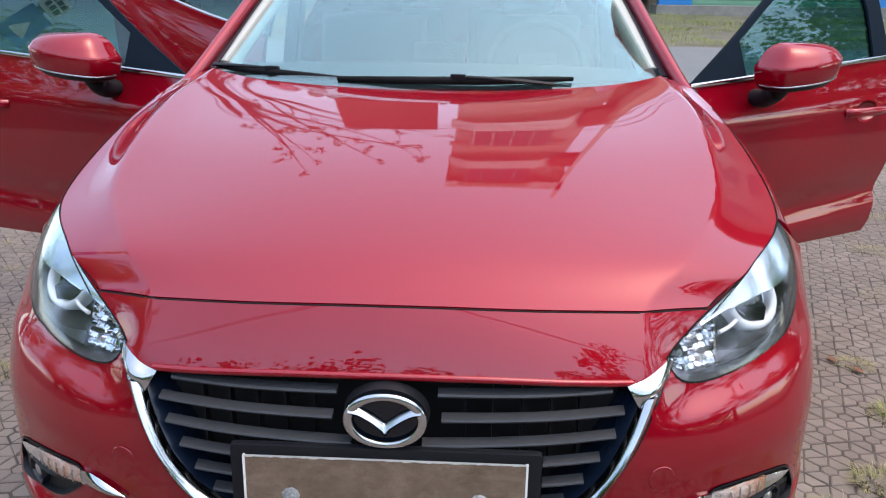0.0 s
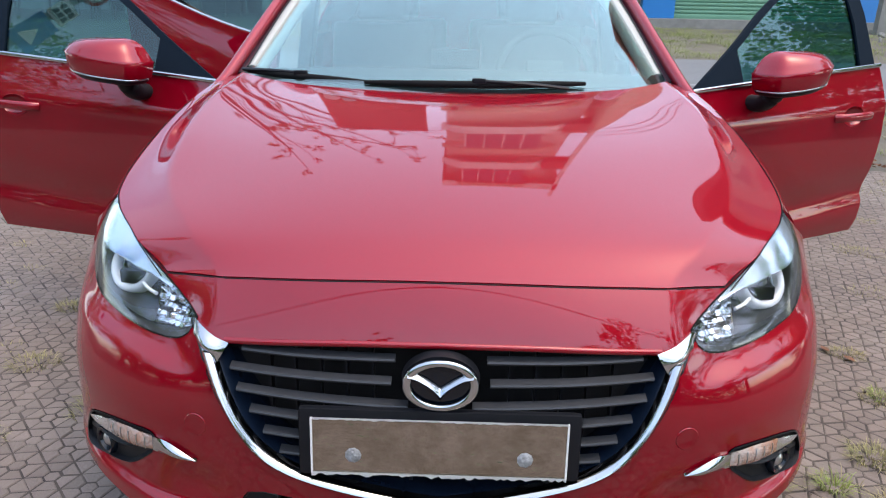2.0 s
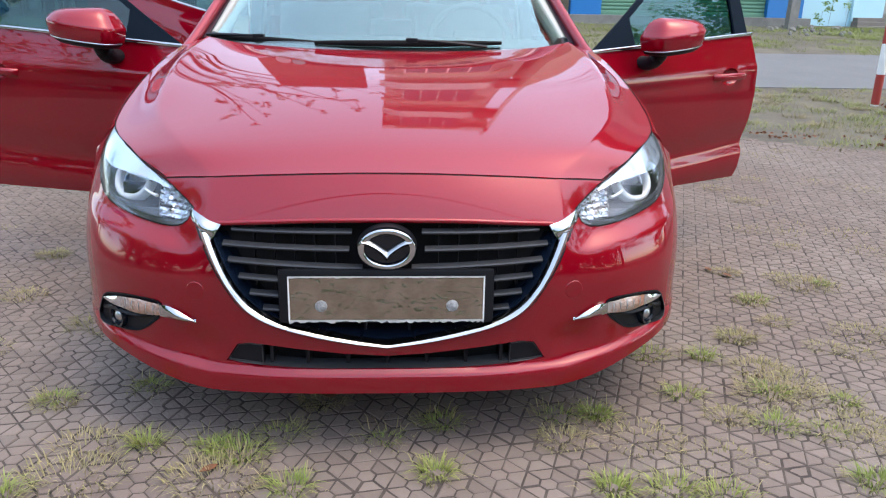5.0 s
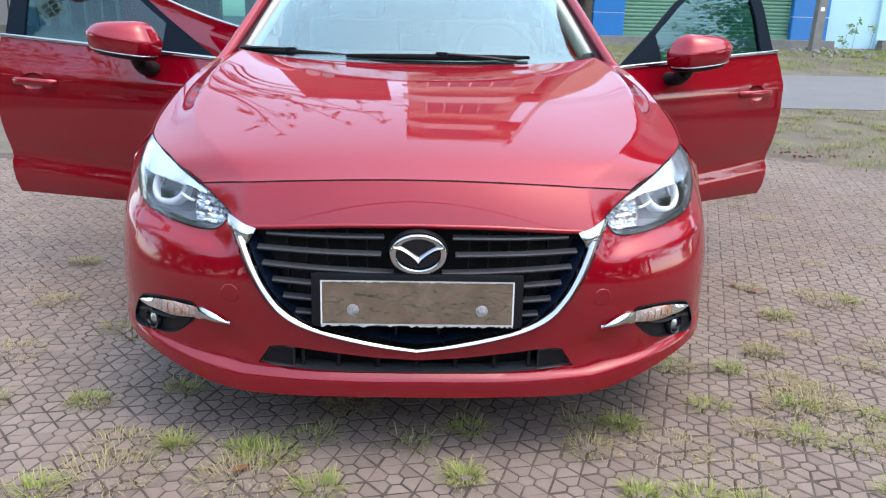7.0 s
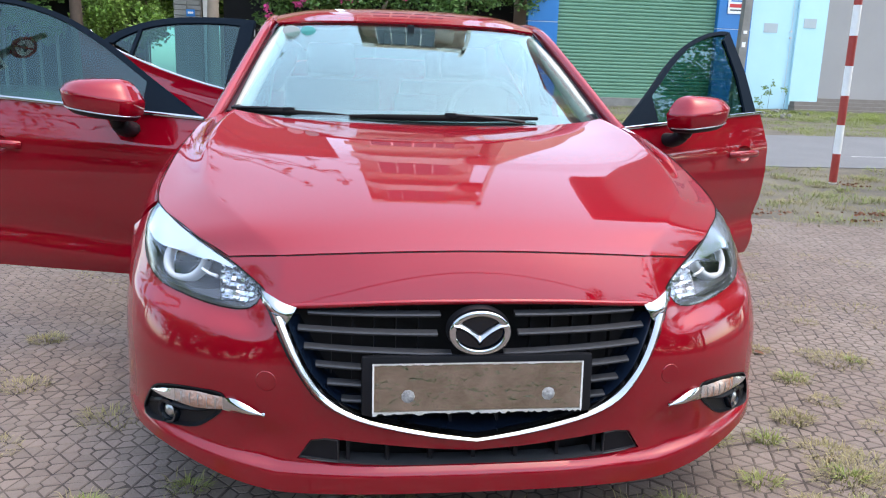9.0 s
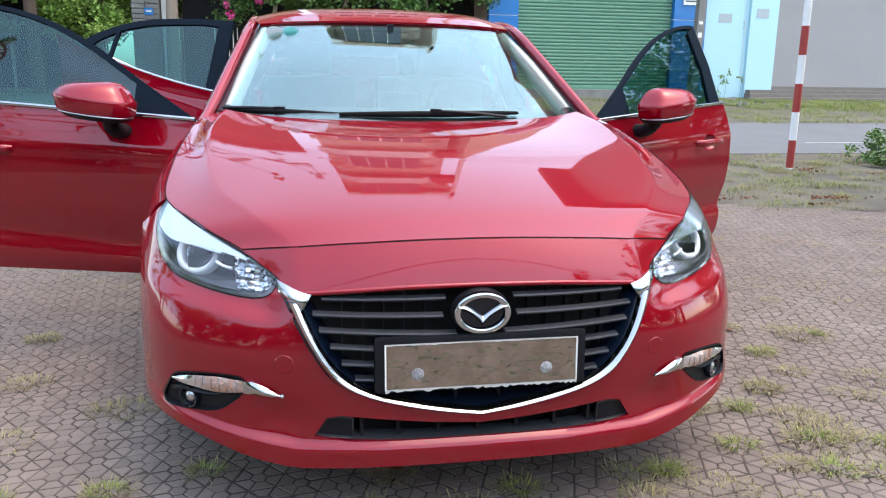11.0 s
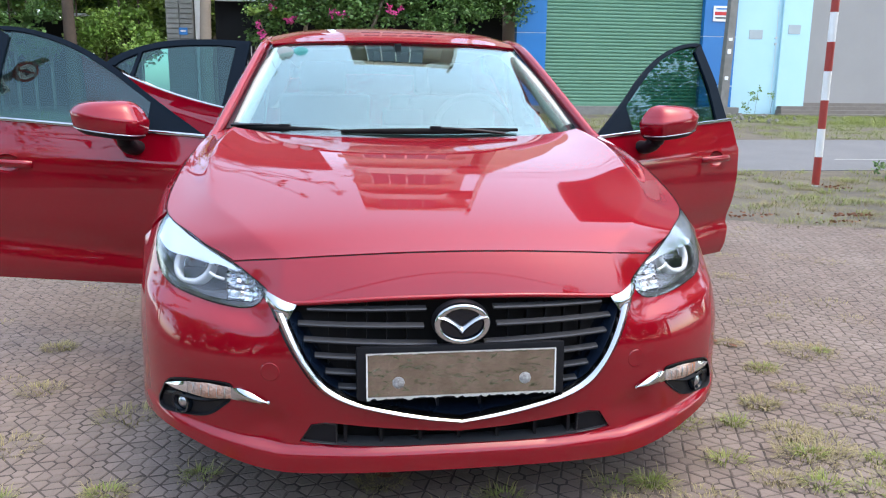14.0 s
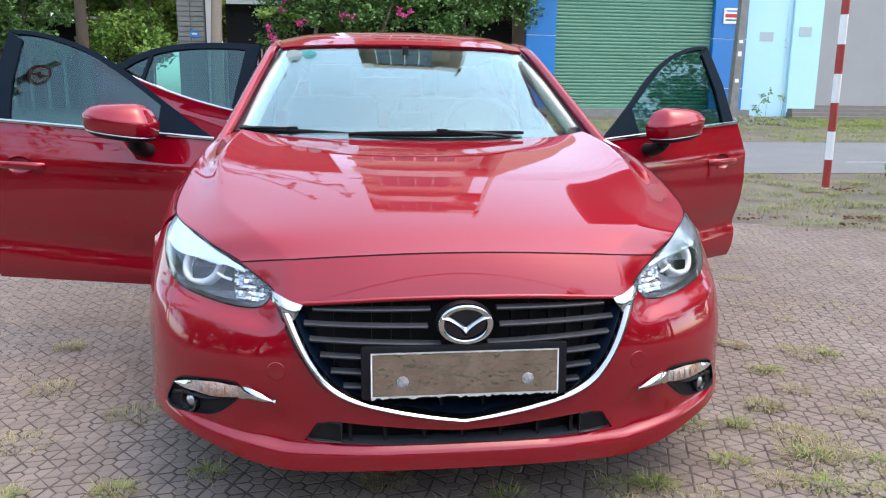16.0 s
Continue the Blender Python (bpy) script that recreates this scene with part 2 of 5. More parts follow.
# ---- the car: surfaces ----
PLAN = spline([(0, .012, 0), (.2, .016, 0), (.33, .03, 0), (.48, .062, 0), (.6, .105, 0), (.71, .175, 0), (.785, .25, 0),
               (.84, .35, 0), (.875, .48, 0), (.888, .62, 0)], 120)
PX, PY = [p.x for p in PLAN], [p.y for p in PLAN]


def smooth(a, b, t):
    t = min(max((t - a) / (b - a), 0), 1)
    return t * t * (3 - 2 * t)


def sweep(x, y, z):
    """How far the nose leans back at a height."""
    x = abs(x)
    g = 1.1 * max(z - .42, 0) ** 2 * (1 + .75 * (min(x, .70) / .5) ** 2) * (1 - .7 * smooth(.36, .62, y))
    # the lip round the foot, level under the intake and climbing under the fog lamps
    crease = .228 + .17 * max(0, x - .45)
    lip = smooth(crease + .008, crease - .014, z)
    g -= (.019 - .010 * smooth(.70, .86, x)) * lip
    # the shoulder under the lamp
    zc = .520 + .12 * max(0, x - .5)
    g += .020 * smooth(zc - .010, zc + .034, z) * (1 - smooth(.60, .69, z)) * smooth(.45, .53, x) * (1 - smooth(.80, .87, x))
    # beside the grille's corner the nose turns back along a crease
    g += .018 * (1 - math.exp(-max(x - .442, 0) / .06)) * smooth(.575, .625, z) * (1 - smooth(.60, .74, x))
    # the hollow between intake and fog lamp
    g += .012 * math.exp(-((x - .475) / .06) ** 2 - ((z - .285) / .045) ** 2)
    return g


def face_y(x, z):
    """The front skin's place ahead at a point of the front view."""
    y = float(np.interp(abs(x), PX, PY))
    return y + sweep(abs(x), y, z)


def face(x, z, off=0.0):
    return Vector((x, face_y(x, z) + off, z))


def z_top(x):
    if x <= .573:
        return .711 - .045 * (x / .573) ** 2
    return .666 + (x - .573) / .23 * .082 if x < .798 else .746 - (x - .798) * .9


def z_bot(x):
    return .172 - .004 * smooth(.2, .42, x) + .082 * smooth(.42, .84, x)


def fascia():
    rows = []
    n = 72
    for j in range(-4, n + 1):
        row = []
        for p in PLAN:
            zb, zt = z_bot(p.x), z_top(p.x)
            if j >= 0:
                z = zb + (zt - zb) * j / n
                row.append((p.x, p.y + sweep(p.x, p.y, z), z))
            else:
                k = -j
                row.append((p.x * (1 - .01 * k), p.y + sweep(p.x, p.y, zb) + .012 * k * k, zb - .004 * k))
        rows.append([(-x, y, z) for x, y, z in reversed(row[1:])] + row)
    return thicken(grid(rows), .012)


LAMP_UP = [(.800, .747), (.69, .705), (.574, .664), (.523, .637), (.48, .613)]
LAMP_LOW = [(.800, .747), (.820, .712), (.814, .668), (.793, .626), (.742, .593), (.64, .575), (.54, .568), (.50, .582), (.48, .613)]
FOG = [(.777, .316), (.752, .36), (.714, .377), (.641, .387), (.571, .384), (.573, .345), (.594, .323), (.626, .298), (.658, .286),
       (.715, .279), (.771, .278), (.785, .291)]
INTAKE = [(0, .231), (.237, .231), (.33, .232), (.405, .243), (.374, .291), (.34, .297), (.303, .294), (.104, .273), (0, .267)]
CHROME_OUT = [(.461, .574), (.426, .50), (.396, .447), (.355, .388), (.30, .353), (.21, .325), (.1, .303), (0, .291)]
CHROME_IN = [(.434, .569), (.399, .494), (.368, .440), (.327, .394), (.268, .362), (.177, .337), (.083, .3175), (0, .3055)]


def outline(pts, n):
    return [(v.x, v.y) for v in spline([(x, z, 0) for x, z in pts], n)]


def round_poly(pts, n=40):
    """A smooth closed outline of (x, z)."""
    return [(v.x, v.y) for v in spline([(x, z, 0) for x, z in pts + pts[:1]], n)][:-1]


def between(upper, lower, n, m, off, bulge=0.0):
    """A skin over the front surface between two outlines that share their ends."""
    a, b = outline(upper, n), outline(lower, n)
    rows = []
    for j in range(m + 1):
        t = j / m
        rows.append([face(u[0] + (w[0] - u[0]) * t, u[1] + (w[1] - u[1]) * t, off - bulge * 4 * t * (1 - t) * math.sin(math.pi * i / n))
                     for i, (u, w) in enumerate(zip(a, b))])
    return grid(rows)


def sides(make, name, material, parent, label="", smooth=None):
    """The same part on both flanks."""
    return [part(name, make() if s > 0 else flip_x(make()), material, parent, label, smooth) for s in (1, -1)]


car = empty("car", "glossy red hatchback with three doors open, parked on the pavers", "car")

# bumper and nose
lamp_hole = outline(LAMP_UP, 20) + outline(LAMP_LOW, 30)[::-1][1:-1]
fog_hole = round_poly(FOG)
grille_top = outline([(.414, .587), (.2, .603), (0, .607)], 10)
grille_hole = [(x, z) for x, z in grille_top] + [(-x, z) for x, z in grille_top[::-1][1:]]
low = outline(CHROME_OUT, 24)
grille_hole += [(-x, z) for x, z in low] + [(x, z) for x, z in low[::-1][1:]]
intake_hole = INTAKE + [(-x, z) for x, z in INTAKE[::-1][1:-1]]
bumper = part("front_bumper", fascia(), PAINT, car, "glossy red bumper with painted nose", 40)
cut(bumper, prism(grille_hole, -.3, .5), prism(intake_hole, -.3, .5))
for s in (1, -1):
    cut(bumper, prism([(s * x, z) for x, z in lamp_hole], -.3, .9), prism([(s * x, z) for x, z in fog_hole], -.3, .5))
for p in bumper.data.polygons:
    p.use_smooth = True
bumper.data.set_sharp_from_angle(angle=radians(40))


part("nose_lip", tube(mirrored([(x, face_y(x, z) + .003, z + .001) for x, z in grille_top[::-1]]), .0065, 10), PAINT, car, "rounded red edge over the grille", 60)

# bonnet
EDGE = [(.573, .216, .668), (.69, .37, .712), (.803, .575, .752), (.818, .85, .832), (.806, 1.15, .902), (.78, 1.42, .950)]
MID = [(0, .100, .713), (0, .28, .768), (0, .5, .82), (0, .75, .868), (0, 1.0, .908), (0, 1.19, .936)]


def bonnet():
    e, c = spline(EDGE, 70), spline(MID, 70)
    rows = []
    for j, (a, b) in enumerate(zip(e, c)):
        v = j / 70
        row = []
        u0 = .80 + .10 * smooth(.1, .8, v)
        amp = .012 * smooth(0, .12, v) + .008 * smooth(.1, .6, v)
        for i in range(81):
            u = i / 80
            x = a.x * u
            y = b.y + (a.y - b.y) * (u * u * (1 - .35 * v) + .35 * v * u ** 4)
            z = b.z + (a.z - b.z) * u ** 2.2
            d = (u - u0) / (1 - u0)
            z += amp * (math.exp(-abs((u - u0) / .15) ** 1.15) if d < 0 else 1 - d - .34 * smooth(.02, .45, v) * math.sin(math.pi * d))
            z += .010 * math.sin(math.pi * v) * (1 - u * u)
            if v < .15:
                # the front edge follows the nose's seam
                w = 1 - smooth(0, .15, v)
                y += w * (face_y(EDGE[0][0] * u, z_top(EDGE[0][0] * u)) + .005 - MID[0][1] - (EDGE[0][1] - MID[0][1]) * u * u)
                z += w * (z_top(EDGE[0][0] * u) + .002 - MID[0][2] - (EDGE[0][2] - MID[0][2]) * u ** 2.2)
            row.append(Vector((x, y, z)))
        rows.append([Vector((-p.x, p.y, p.z)) for p in reversed(row[1:])] + row)
    return thicken(grid(rows), .012)


seam = [(x, face_y(x, z_top(x)) + .001, z_top(x) - .001) for x in [.573 * i / 20 for i in range(21)]]
# raised black strips stand in for the shade inside the bonnet's gaps
part("shut_line_shade", tube(mirrored(seam), .0019, 6), RUBBER, car, "black strip drawn for the shaded gap at the bonnet's edge")
sides(lambda: tube(spline([(x, y, z + .001) for x, y, z in EDGE[:5]], 40), .0014, 6), "shut_line_shade", RUBBER, car)
part("bonnet", bonnet(), PAINT, car, "glossy red bonnet with raised side creases", 50)
part("engine_bay_floor", joined(box(-.72, .72, .35, 1.3, .60, .63)), BLACK, car)


def wing():
    rows = [[(.806, .580, .748), (.821, .85, .828), (.809, 1.15, .898), (.784, 1.43, .946)],
            [(.845, .60, .715), (.865, .85, .785), (.862, 1.15, .835), (.850, 1.43, .875)],
            [(.886, .62, .62), (.8975, .85, .68), (.895, 1.15, .70), (.888, 1.43, .72)],
            [(.888, .62, .45), (.8975, .85, .5), (.895, 1.15, .5), (.89, 1.43, .5)],
            [(.85, .62, .25), (.87, .85, .25), (.875, 1.15, .24), (.865, 1.43, .22)]]
    return thicken(skin(rows, 36, 30), .008, (1, 0, .3))


def arch_cut(y):
    return moved(lathe([(0.001, -.5), (.352, -.5), (.352, .5), (.001, .5)], 40), pose(.9, y, .322, 0, 90, 0))


for ob in sides(wing, "front_wing", PAINT, car, "", 40):
    cut(ob, moved(arch_cut(.93), pose(0 if ob.data.vertices[0].co.x > 0 else -1.8, 0, 0)))

# glass house
WS_LOW = [(0, 1.16, .935), (.3, 1.20, .938), (.55, 1.31, .944), (.735, 1.46, .955)]
WS_MID = [(0, 1.62, 1.162), (.28, 1.64, 1.158), (.52, 1.71, 1.148), (.675, 1.81, 1.138)]
WS_TOP = [(0, 2.07, 1.340), (.24, 2.08, 1.338), (.45, 2.11, 1.333), (.605, 2.17, 1.322)]
ws = part("windscreen", thicken(skin([mirrored(WS_LOW), mirrored(WS_MID), mirrored(WS_TOP)], 40, 20), .004), WINDSCREEN, car, "", 60)
ws.visible_shadow = False


def roof():
    rows = [[(x, y - .004, z + .010) for x, y, z in WS_TOP], [(0, 2.25, 1.405), (.25, 2.26, 1.402), (.46, 2.29, 1.392), (.632, 2.34, 1.362)],
            [(0, 2.65, 1.452), (.26, 2.65, 1.446), (.48, 2.65, 1.430), (.652, 2.65, 1.392)],
            [(0, 3.2, 1.440), (.26, 3.2, 1.434), (.47, 3.2, 1.415), (.645, 3.2, 1.378)],
            [(0, 3.75, 1.375), (.24, 3.75, 1.37), (.43, 3.74, 1.352), (.59, 3.72, 1.315)]]
    return thicken(skin([mirrored(r) for r in rows], 40, 30), .01)


part("roof", roof(), PAINT, car, "", 50)
part("headlining", thicken(skin([mirrored([(x * .97, y, z - d) for x, y, z in r]) for r, d in (
    ([(0, 2.1, 1.345), (.3, 2.11, 1.34), (.605, 2.18, 1.315)], .02), ([(0, 2.65, 1.452), (.3, 2.65, 1.44), (.64, 2.65, 1.39)], .04),
    ([(0, 3.2, 1.44), (.3, 3.2, 1.43), (.63, 3.2, 1.378)], .04), ([(0, 3.7, 1.375), (.3, 3.7, 1.36), (.57, 3.7, 1.315)], .04))], 12, 12), .01),
    LINING, car, "pale grey cloth headlining", 60)


def a_pillar():
    path = spline([(.80, 1.30, .895), (.775, 1.42, .945), (.735, 1.62, 1.055), (.693, 1.86, 1.18), (.650, 2.14, 1.31), (.640, 2.4, 1.362), (.648, 2.7, 1.383), (.64, 3.2, 1.37), (.58, 3.72, 1.31)], 40)
    rows = []
    for i, p in enumerate(path):
        w = .025
        rows.append([p + Vector((w * a, b * .02, c * w)) for a, b, c in
                     ((-.75, -1, .55), (.1, -1.2, .75), (.9, 0, .2), (.8, 1, -.8), (-.2, 1, -1.1), (-1.0, 0, -.5))])
    return grid(rows, True)


sides(a_pillar, "pillar", PAINT, car, "", 70)


def pillar_trim():
    path = spline([(.700, 1.50, .955), (.665, 1.68, 1.055), (.625, 1.90, 1.17), (.575, 2.16, 1.29)], 20)
    return tube(path, .036, 8, ry=.03)


sides(pillar_trim, "pillar_trim", LINING, car, "pale lining of the windscreen pillar", 70)


def screen_border():
    a = spline([(.742, 1.452, .952), (.682, 1.80, 1.134), (.612, 2.165, 1.318)], 20)
    b = spline([(.700, 1.435, .957), (.652, 1.79, 1.145), (.585, 2.155, 1.328)], 20)
    b = [p + (q_ - p) * .5 for p, q_ in zip(a, b)]
    return thicken(grid([[p + Vector((0, -.006, .006)) for p in a], [p + Vector((0, -.006, .006)) for p in b]]), .006)


sides(screen_border, "screen_border", GLOSSBLACK, car, "", 60)
part("cowl", thicken(skin([mirrored([(0, 1.17, .925), (.3, 1.2, .925), (.55, 1.3, .93), (.76, 1.45, .94)]),
                           mirrored([(0, 1.30, .935), (.3, 1.32, .935), (.55, 1.4, .94), (.74, 1.5, .945)])], 30, 4), .01), BLACK, car, "", 60)


# ---- lamps ----
def lamp(s):
    fx = (lambda b: b) if s > 0 else flip_x
    cx, cz = .665, .632
    bowl = [[face(x, z, .002) for x, z in lamp_hole]]
    for k, d, w in ((.99, .015, .0), (.97, .045, .5), (.92, .06, 1), (.8, .07, 1), (.6, .085, 1), (.4, .095, 1), (.2, .1, 1), (.01, .1, 1)):
        ring = []
        for x, z in lamp_hole:
            x, z = cx + (x - cx) * k, cz + (z - cz) * k
            ring.append(Vector((x, face_y(x, z + (.675 - z) * w if z < .675 else z) + d, z)))
        bowl.append(ring)
    lamp_ob = part("headlight", fx(grid(bowl, True)), LAMPDARK, car, "clear headlight with a ring lamp", 40)
    cover = part("cover", fx(thicken(between(LAMP_UP, LAMP_LOW, 30, 12, -.004, .012), .003)), LAMPGLASS, lamp_ob, "", 60)
    cover.visible_shadow = False
    part("gasket", fx(tube([face(x, z, -.001) for x, z in lamp_hole], .0017, 6, None, True)), RUBBER, lamp_ob, "", 60)
    # upper shell that mirrors the sky
    up_ = outline([(.797, .742), (.69, .698), (.585, .660), (.555, .645)], 20)
    lo_ = outline([(.812, .690), (.772, .668), (.70, .661), (.62, .654), (.555, .641)], 20)
    part("reflector", fx(thicken(grid([[face(x, z, .010) for x, z in up_], [face((a[0] + b[0]) / 2, (a[1] + b[1]) / 2, .010) for a, b in zip(up_, lo_)],
                                       [face(x, z, .008) for x, z in lo_], [face(x, z - .001, .05) for x, z in lo_]]), .003)), LAMPSHELL, lamp_ob, "brushed silver upper shell", 60)
    turn = pose(.692, face_y(.690, .672) + .034, .637, 62, 0, 24)
    part("ring", fx(moved(lathe([(.045, -.012), (.045, .004), (.049, .011), (.058, .012), (.064, .006), (.066, -.012)], 48), turn)), LIGHTGUIDE, lamp_ob,
         "white light guide ring", 60)
    part("projector", fx(moved(lathe([(.0005, .012), (.010, .011), (.021, .006), (.028, -.004), (.030, -.014)], 36), turn)),
         GLOSSBLACK, lamp_ob, "dark projector lens", 60)
    part("projector_collar", fx(moved(lathe([(.030, -.016), (.032, -.002), (.036, .001), (.040, -.006), (.045, -.016)], 36), turn)), LAMPDARK, lamp_ob, "", 60)
    part("collar_edge", fx(moved(lathe([(.0315, -.003), (.033, .001), (.0355, .001), (.036, -.003)], 36), turn)), CHROME, lamp_ob, "", 60)
    part("brow", fx(thicken(grid([[face(.628 + .034 * i, .650 + .004 * i, .012) for i in range(5)], [face(.628 + .034 * i, .640 + .003 * i, .045) for i in range(5)]]), .004)), LAMPSHELL, lamp_ob, "", 60)
    facets = bmesh.new()
    rnd = random.Random(5)
    for i in range(8):
        for j in range(6):
            x, z = .498 + .0122 * i, .578 + .0125 * j
            if z > .613 + (x - .48) * .52 - .010 or z < .572 + .25 * max(0, .53 - x):
                continue
            c = face(x, z, .026 + rnd.random() * .012)
            b = moved(box(-.0060, .0060, -.006, .006, -.0062, .0062, .0012, 1), pose(*c, rnd.uniform(-50, 34), rnd.uniform(-14, 14), 22 + rnd.uniform(-36, 36)))
            facets = joined(facets, b)
    part("indicator_reflector", fx(facets), LAMPSHELL, lamp_ob, "faceted chrome reflector")
    part("light_bar", fx(tube([face(.600, .618, .020), face(.622, .622, .018), face(.640, .628, .020)], .0042, 8, 8)), LIGHTGUIDE, lamp_ob, "", 60)
    part("lower_shell", fx(thicken(between([(.80, .640), (.74, .604), (.66, .590), (.59, .596)], [(.81, .635), (.745, .597), (.64, .581), (.58, .578)], 16, 4, .018), .003)),
         LAMPDARK, lamp_ob, "", 60)
    part("divider", fx(tube([face(.594, .655, .03), face(.590, .62, .028), face(.585, .578, .02)], .003, 6, 10)), GLOSSBLACK, lamp_ob)


for s in (1, -1):
    lamp(s)


def fog_lamp(s):
    fx = (lambda b: b) if s > 0 else flip_x
    rings = [[face(x, z, -.003) for x, z in fog_hole]]
    cx, cz = .672, .325
    for k, d in ((.96, -.004), (.93, .004), (.91, .010)):
        rings.append([face(cx + (x - cx) * k, cz + (z - cz) * k, d) for x, z in fog_hole])
    b = grid(rings, True)
    last = [v for v in b.verts if any((v.co - p).length < 1e-7 for p in rings[-1])]
    b.faces.new(sorted(last, key=lambda v: math.atan2(v.co.z - cz, v.co.x - cx)))
    bez = part("fog_lamp_bezel", fx(b), BLACK, car, "black fog lamp surround", 35)
    part("ledge", fx(thicken(between([(.765, .322), (.72, .335), (.66, .337), (.58, .345)], [(.768, .31), (.72, .322), (.66, .322), (.60, .335)], 16, 4, .006, .012), .004)),
         BLACK, bez, "", 60)
    part("indicator", fx(thicken(between([(.690, .3725), (.66, .377), (.63, .380), (.572, .377)], [(.690, .3425), (.66, .340), (.63, .340), (.572, .348)], 18, 4, -.004, .008), .005)),
         AMBER, bez, "clear and amber indicator lens", 60)
    part("side_lamp", fx(thicken(between([(.757, .350), (.73, .362), (.7, .3705), (.6905, .3725)], [(.757, .349), (.73, .343), (.71, .342), (.6905, .3425)], 14, 4, -.004, .007), .005)),
         LAMPSHELL, bez, "clear silver side lamp", 60)
    for k in range(5):
        x = .588 + .021 * k
        part("lens_rib", fx(tube([face(x, .350, -.011), face(x, .362, -.0135), face(x, .374, -.010)], .0013, 6, 6)), SATIN, bez)
    part("chrome_wing", fx(thicken(between([(.572, .377), (.545, .377), (.515, .365), (.476, .343)], [(.572, .347), (.545, .344), (.51, .340), (.476, .343)], 18, 6, -.006, .011), .006)),
         CHROME, bez, "chrome blade", 60)
    at = face(.712, .308, .004)
    turn = pose(*at, 90, 0, 38)
    part("lamp_ring", fx(moved(lathe([(.019, -.01), (.024, .004), (.030, .006), (.034, -.004), (.034, -.02)], 28), turn)), GLOSSBLACK, bez, "", 50)
    part("lamp_lens", fx(moved(lathe([(.0005, .004), (.010, .002), (.019, -.006), (.019, -.012)], 24), turn)), SATIN, bez, "round silver fog lamp", 60)


for s in (1, -1):
    fog_lamp(s)


# ---- grille ----
def chrome_frame():
    out, inn = outline(CHROME_OUT, 40), outline(CHROME_IN, 40)
    rows = []
    for t, d in ((-.10, .006), (-.04, -.006), (.2, -.017), (.5, -.021), (.8, -.017), (1.0, -.008), (1.1, .012)):
        row = [face(a[0] + (b[0] - a[0]) * t, a[1] + (b[1] - a[1]) * t, d) for a, b in zip(out, inn)]
        rows.append([Vector((-p.x, p.y, p.z)) for p in row[:-1]] + row[::-1])
    return thicken(grid(rows), .004)


grille = part("grille_frame", chrome_frame(), CHROME, car, "chrome grille surround", 50)
sides(lambda: thicken(between([(.484, .613), (.457, .604), (.430, .594), (.404, .588)], [(.482, .590), (.467, .579), (.449, .567), (.424, .554)], 18, 8, -.007, .016), .006),
      "chrome_corner", CHROME, grille, "", 60)


def inner_surround():
    inn = outline(CHROME_IN, 40)
    rows = []
    for k, d in ((1.0, .004), (.985, .012), (.955, .032), (.925, .05), (.92, .09)):
        row = [face(x * k, .45 + (z - .45) * k, d) for x, z in inn]
        rows.append([Vector((-p.x, p.y, p.z)) for p in row[:-1]] + row[::-1])
    return grid(rows)


# black strip in place of the shadow line between paint and chrome
sides(lambda: tube([face(x + .004, z + .001, .001) for x, z in [(.487, .604)] + outline(CHROME_OUT, 24)[:16]], lambda t: .0048 - .0034 * t, 8), "frame_gap_shade", GLOSSBLACK, grille, "black strip drawn for the shadow line beside the chrome", 60)
part("surround", inner_surround(), NAVY, grille, "gloss black inner surround", 50)
# near-black sheet: the shade behind the slats is put into its colour
part("grille_shade_sheet", grid([[(x, .13, z) for x in (-.44, .44)] for z in (.28, .62)]), mat("grille_shade_black", (0.004, 0.004, 0.005), 0.8), grille)


def slat(xa, xb, za, zb):
    n = 14
    rows = []
    for i in range(n + 1):
        x, z = xa + (xb - xa) * i / n, za + (zb - za) * i / n
        y = face_y(x, z)
        rows.append([(x, y + .026, z + .0050), (x, y + .008, z + .0014), (x, y + .006, z - .0022), (x, y + .010, z - .0070), (x, y + .024, z - .0030)])
    b = grid(rows, True)
    for row in (rows[0], rows[-1]):
        vs = [v for v in b.verts if any((v.co - Vector(p)).length < 1e-7 for p in row)]
        c = sum((v.co for v in vs), Vector()) / 5
        b.faces.new(sorted(vs, key=lambda v: math.atan2(v.co.z - c.z, v.co.y - c.y)))
    return b


for xa, xb, za, zb in ((.085, .380, .579, .577), (.092, .402, .538, .542), (.060, .388, .494, .505), (.10, .362, .456, .467), (.10, .336, .418, .427), (.10, .305, .382, .388)):
    for s in (1, -1):
        part("slat", slat(xa, xb, za, zb) if s > 0 else flip_x(slat(xa, xb, za, zb)), SLATGREY, grille, "", 30)
for x in (.13, .18, .23, .28, .33):
    for s in (1, -1):
        part("upright", box(s * x - .0022, s * x + .0022, face_y(x, .5) + .052, face_y(x, .5) + .075, .37 + .35 * max(x - .18, 0), .585), BLACK, grille)
for x in (-.16, -.055, .055, .16):
    part("lower_rib", box(x - .003, x + .003, .05, .12, .30, .37), BLACK, grille)


def oval(rx, rz, n=48, y=0.0):
    return [(rx * math.cos(2 * math.pi * k / n), y, rz * math.sin(2 * math.pi * k / n)) for k in range(n)]


def ring_bar(rx, rz, n=64):
    """An oval ring with a rounded section."""
    rows = []
    for k in range(n):
        a = 2 * math.pi * k / n
        c, sn = math.cos(a), math.sin(a)
        wide = .0062 + .0018 * abs(c)
        rows.append([(c * (rx + wide * math.cos(b)), -.006 - .005 * math.sin(b), sn * (rz + wide * math.cos(b))) for b in [math.pi * i / 8 for i in range(9)]])
    rows.append(rows[0])
    return grid(rows)


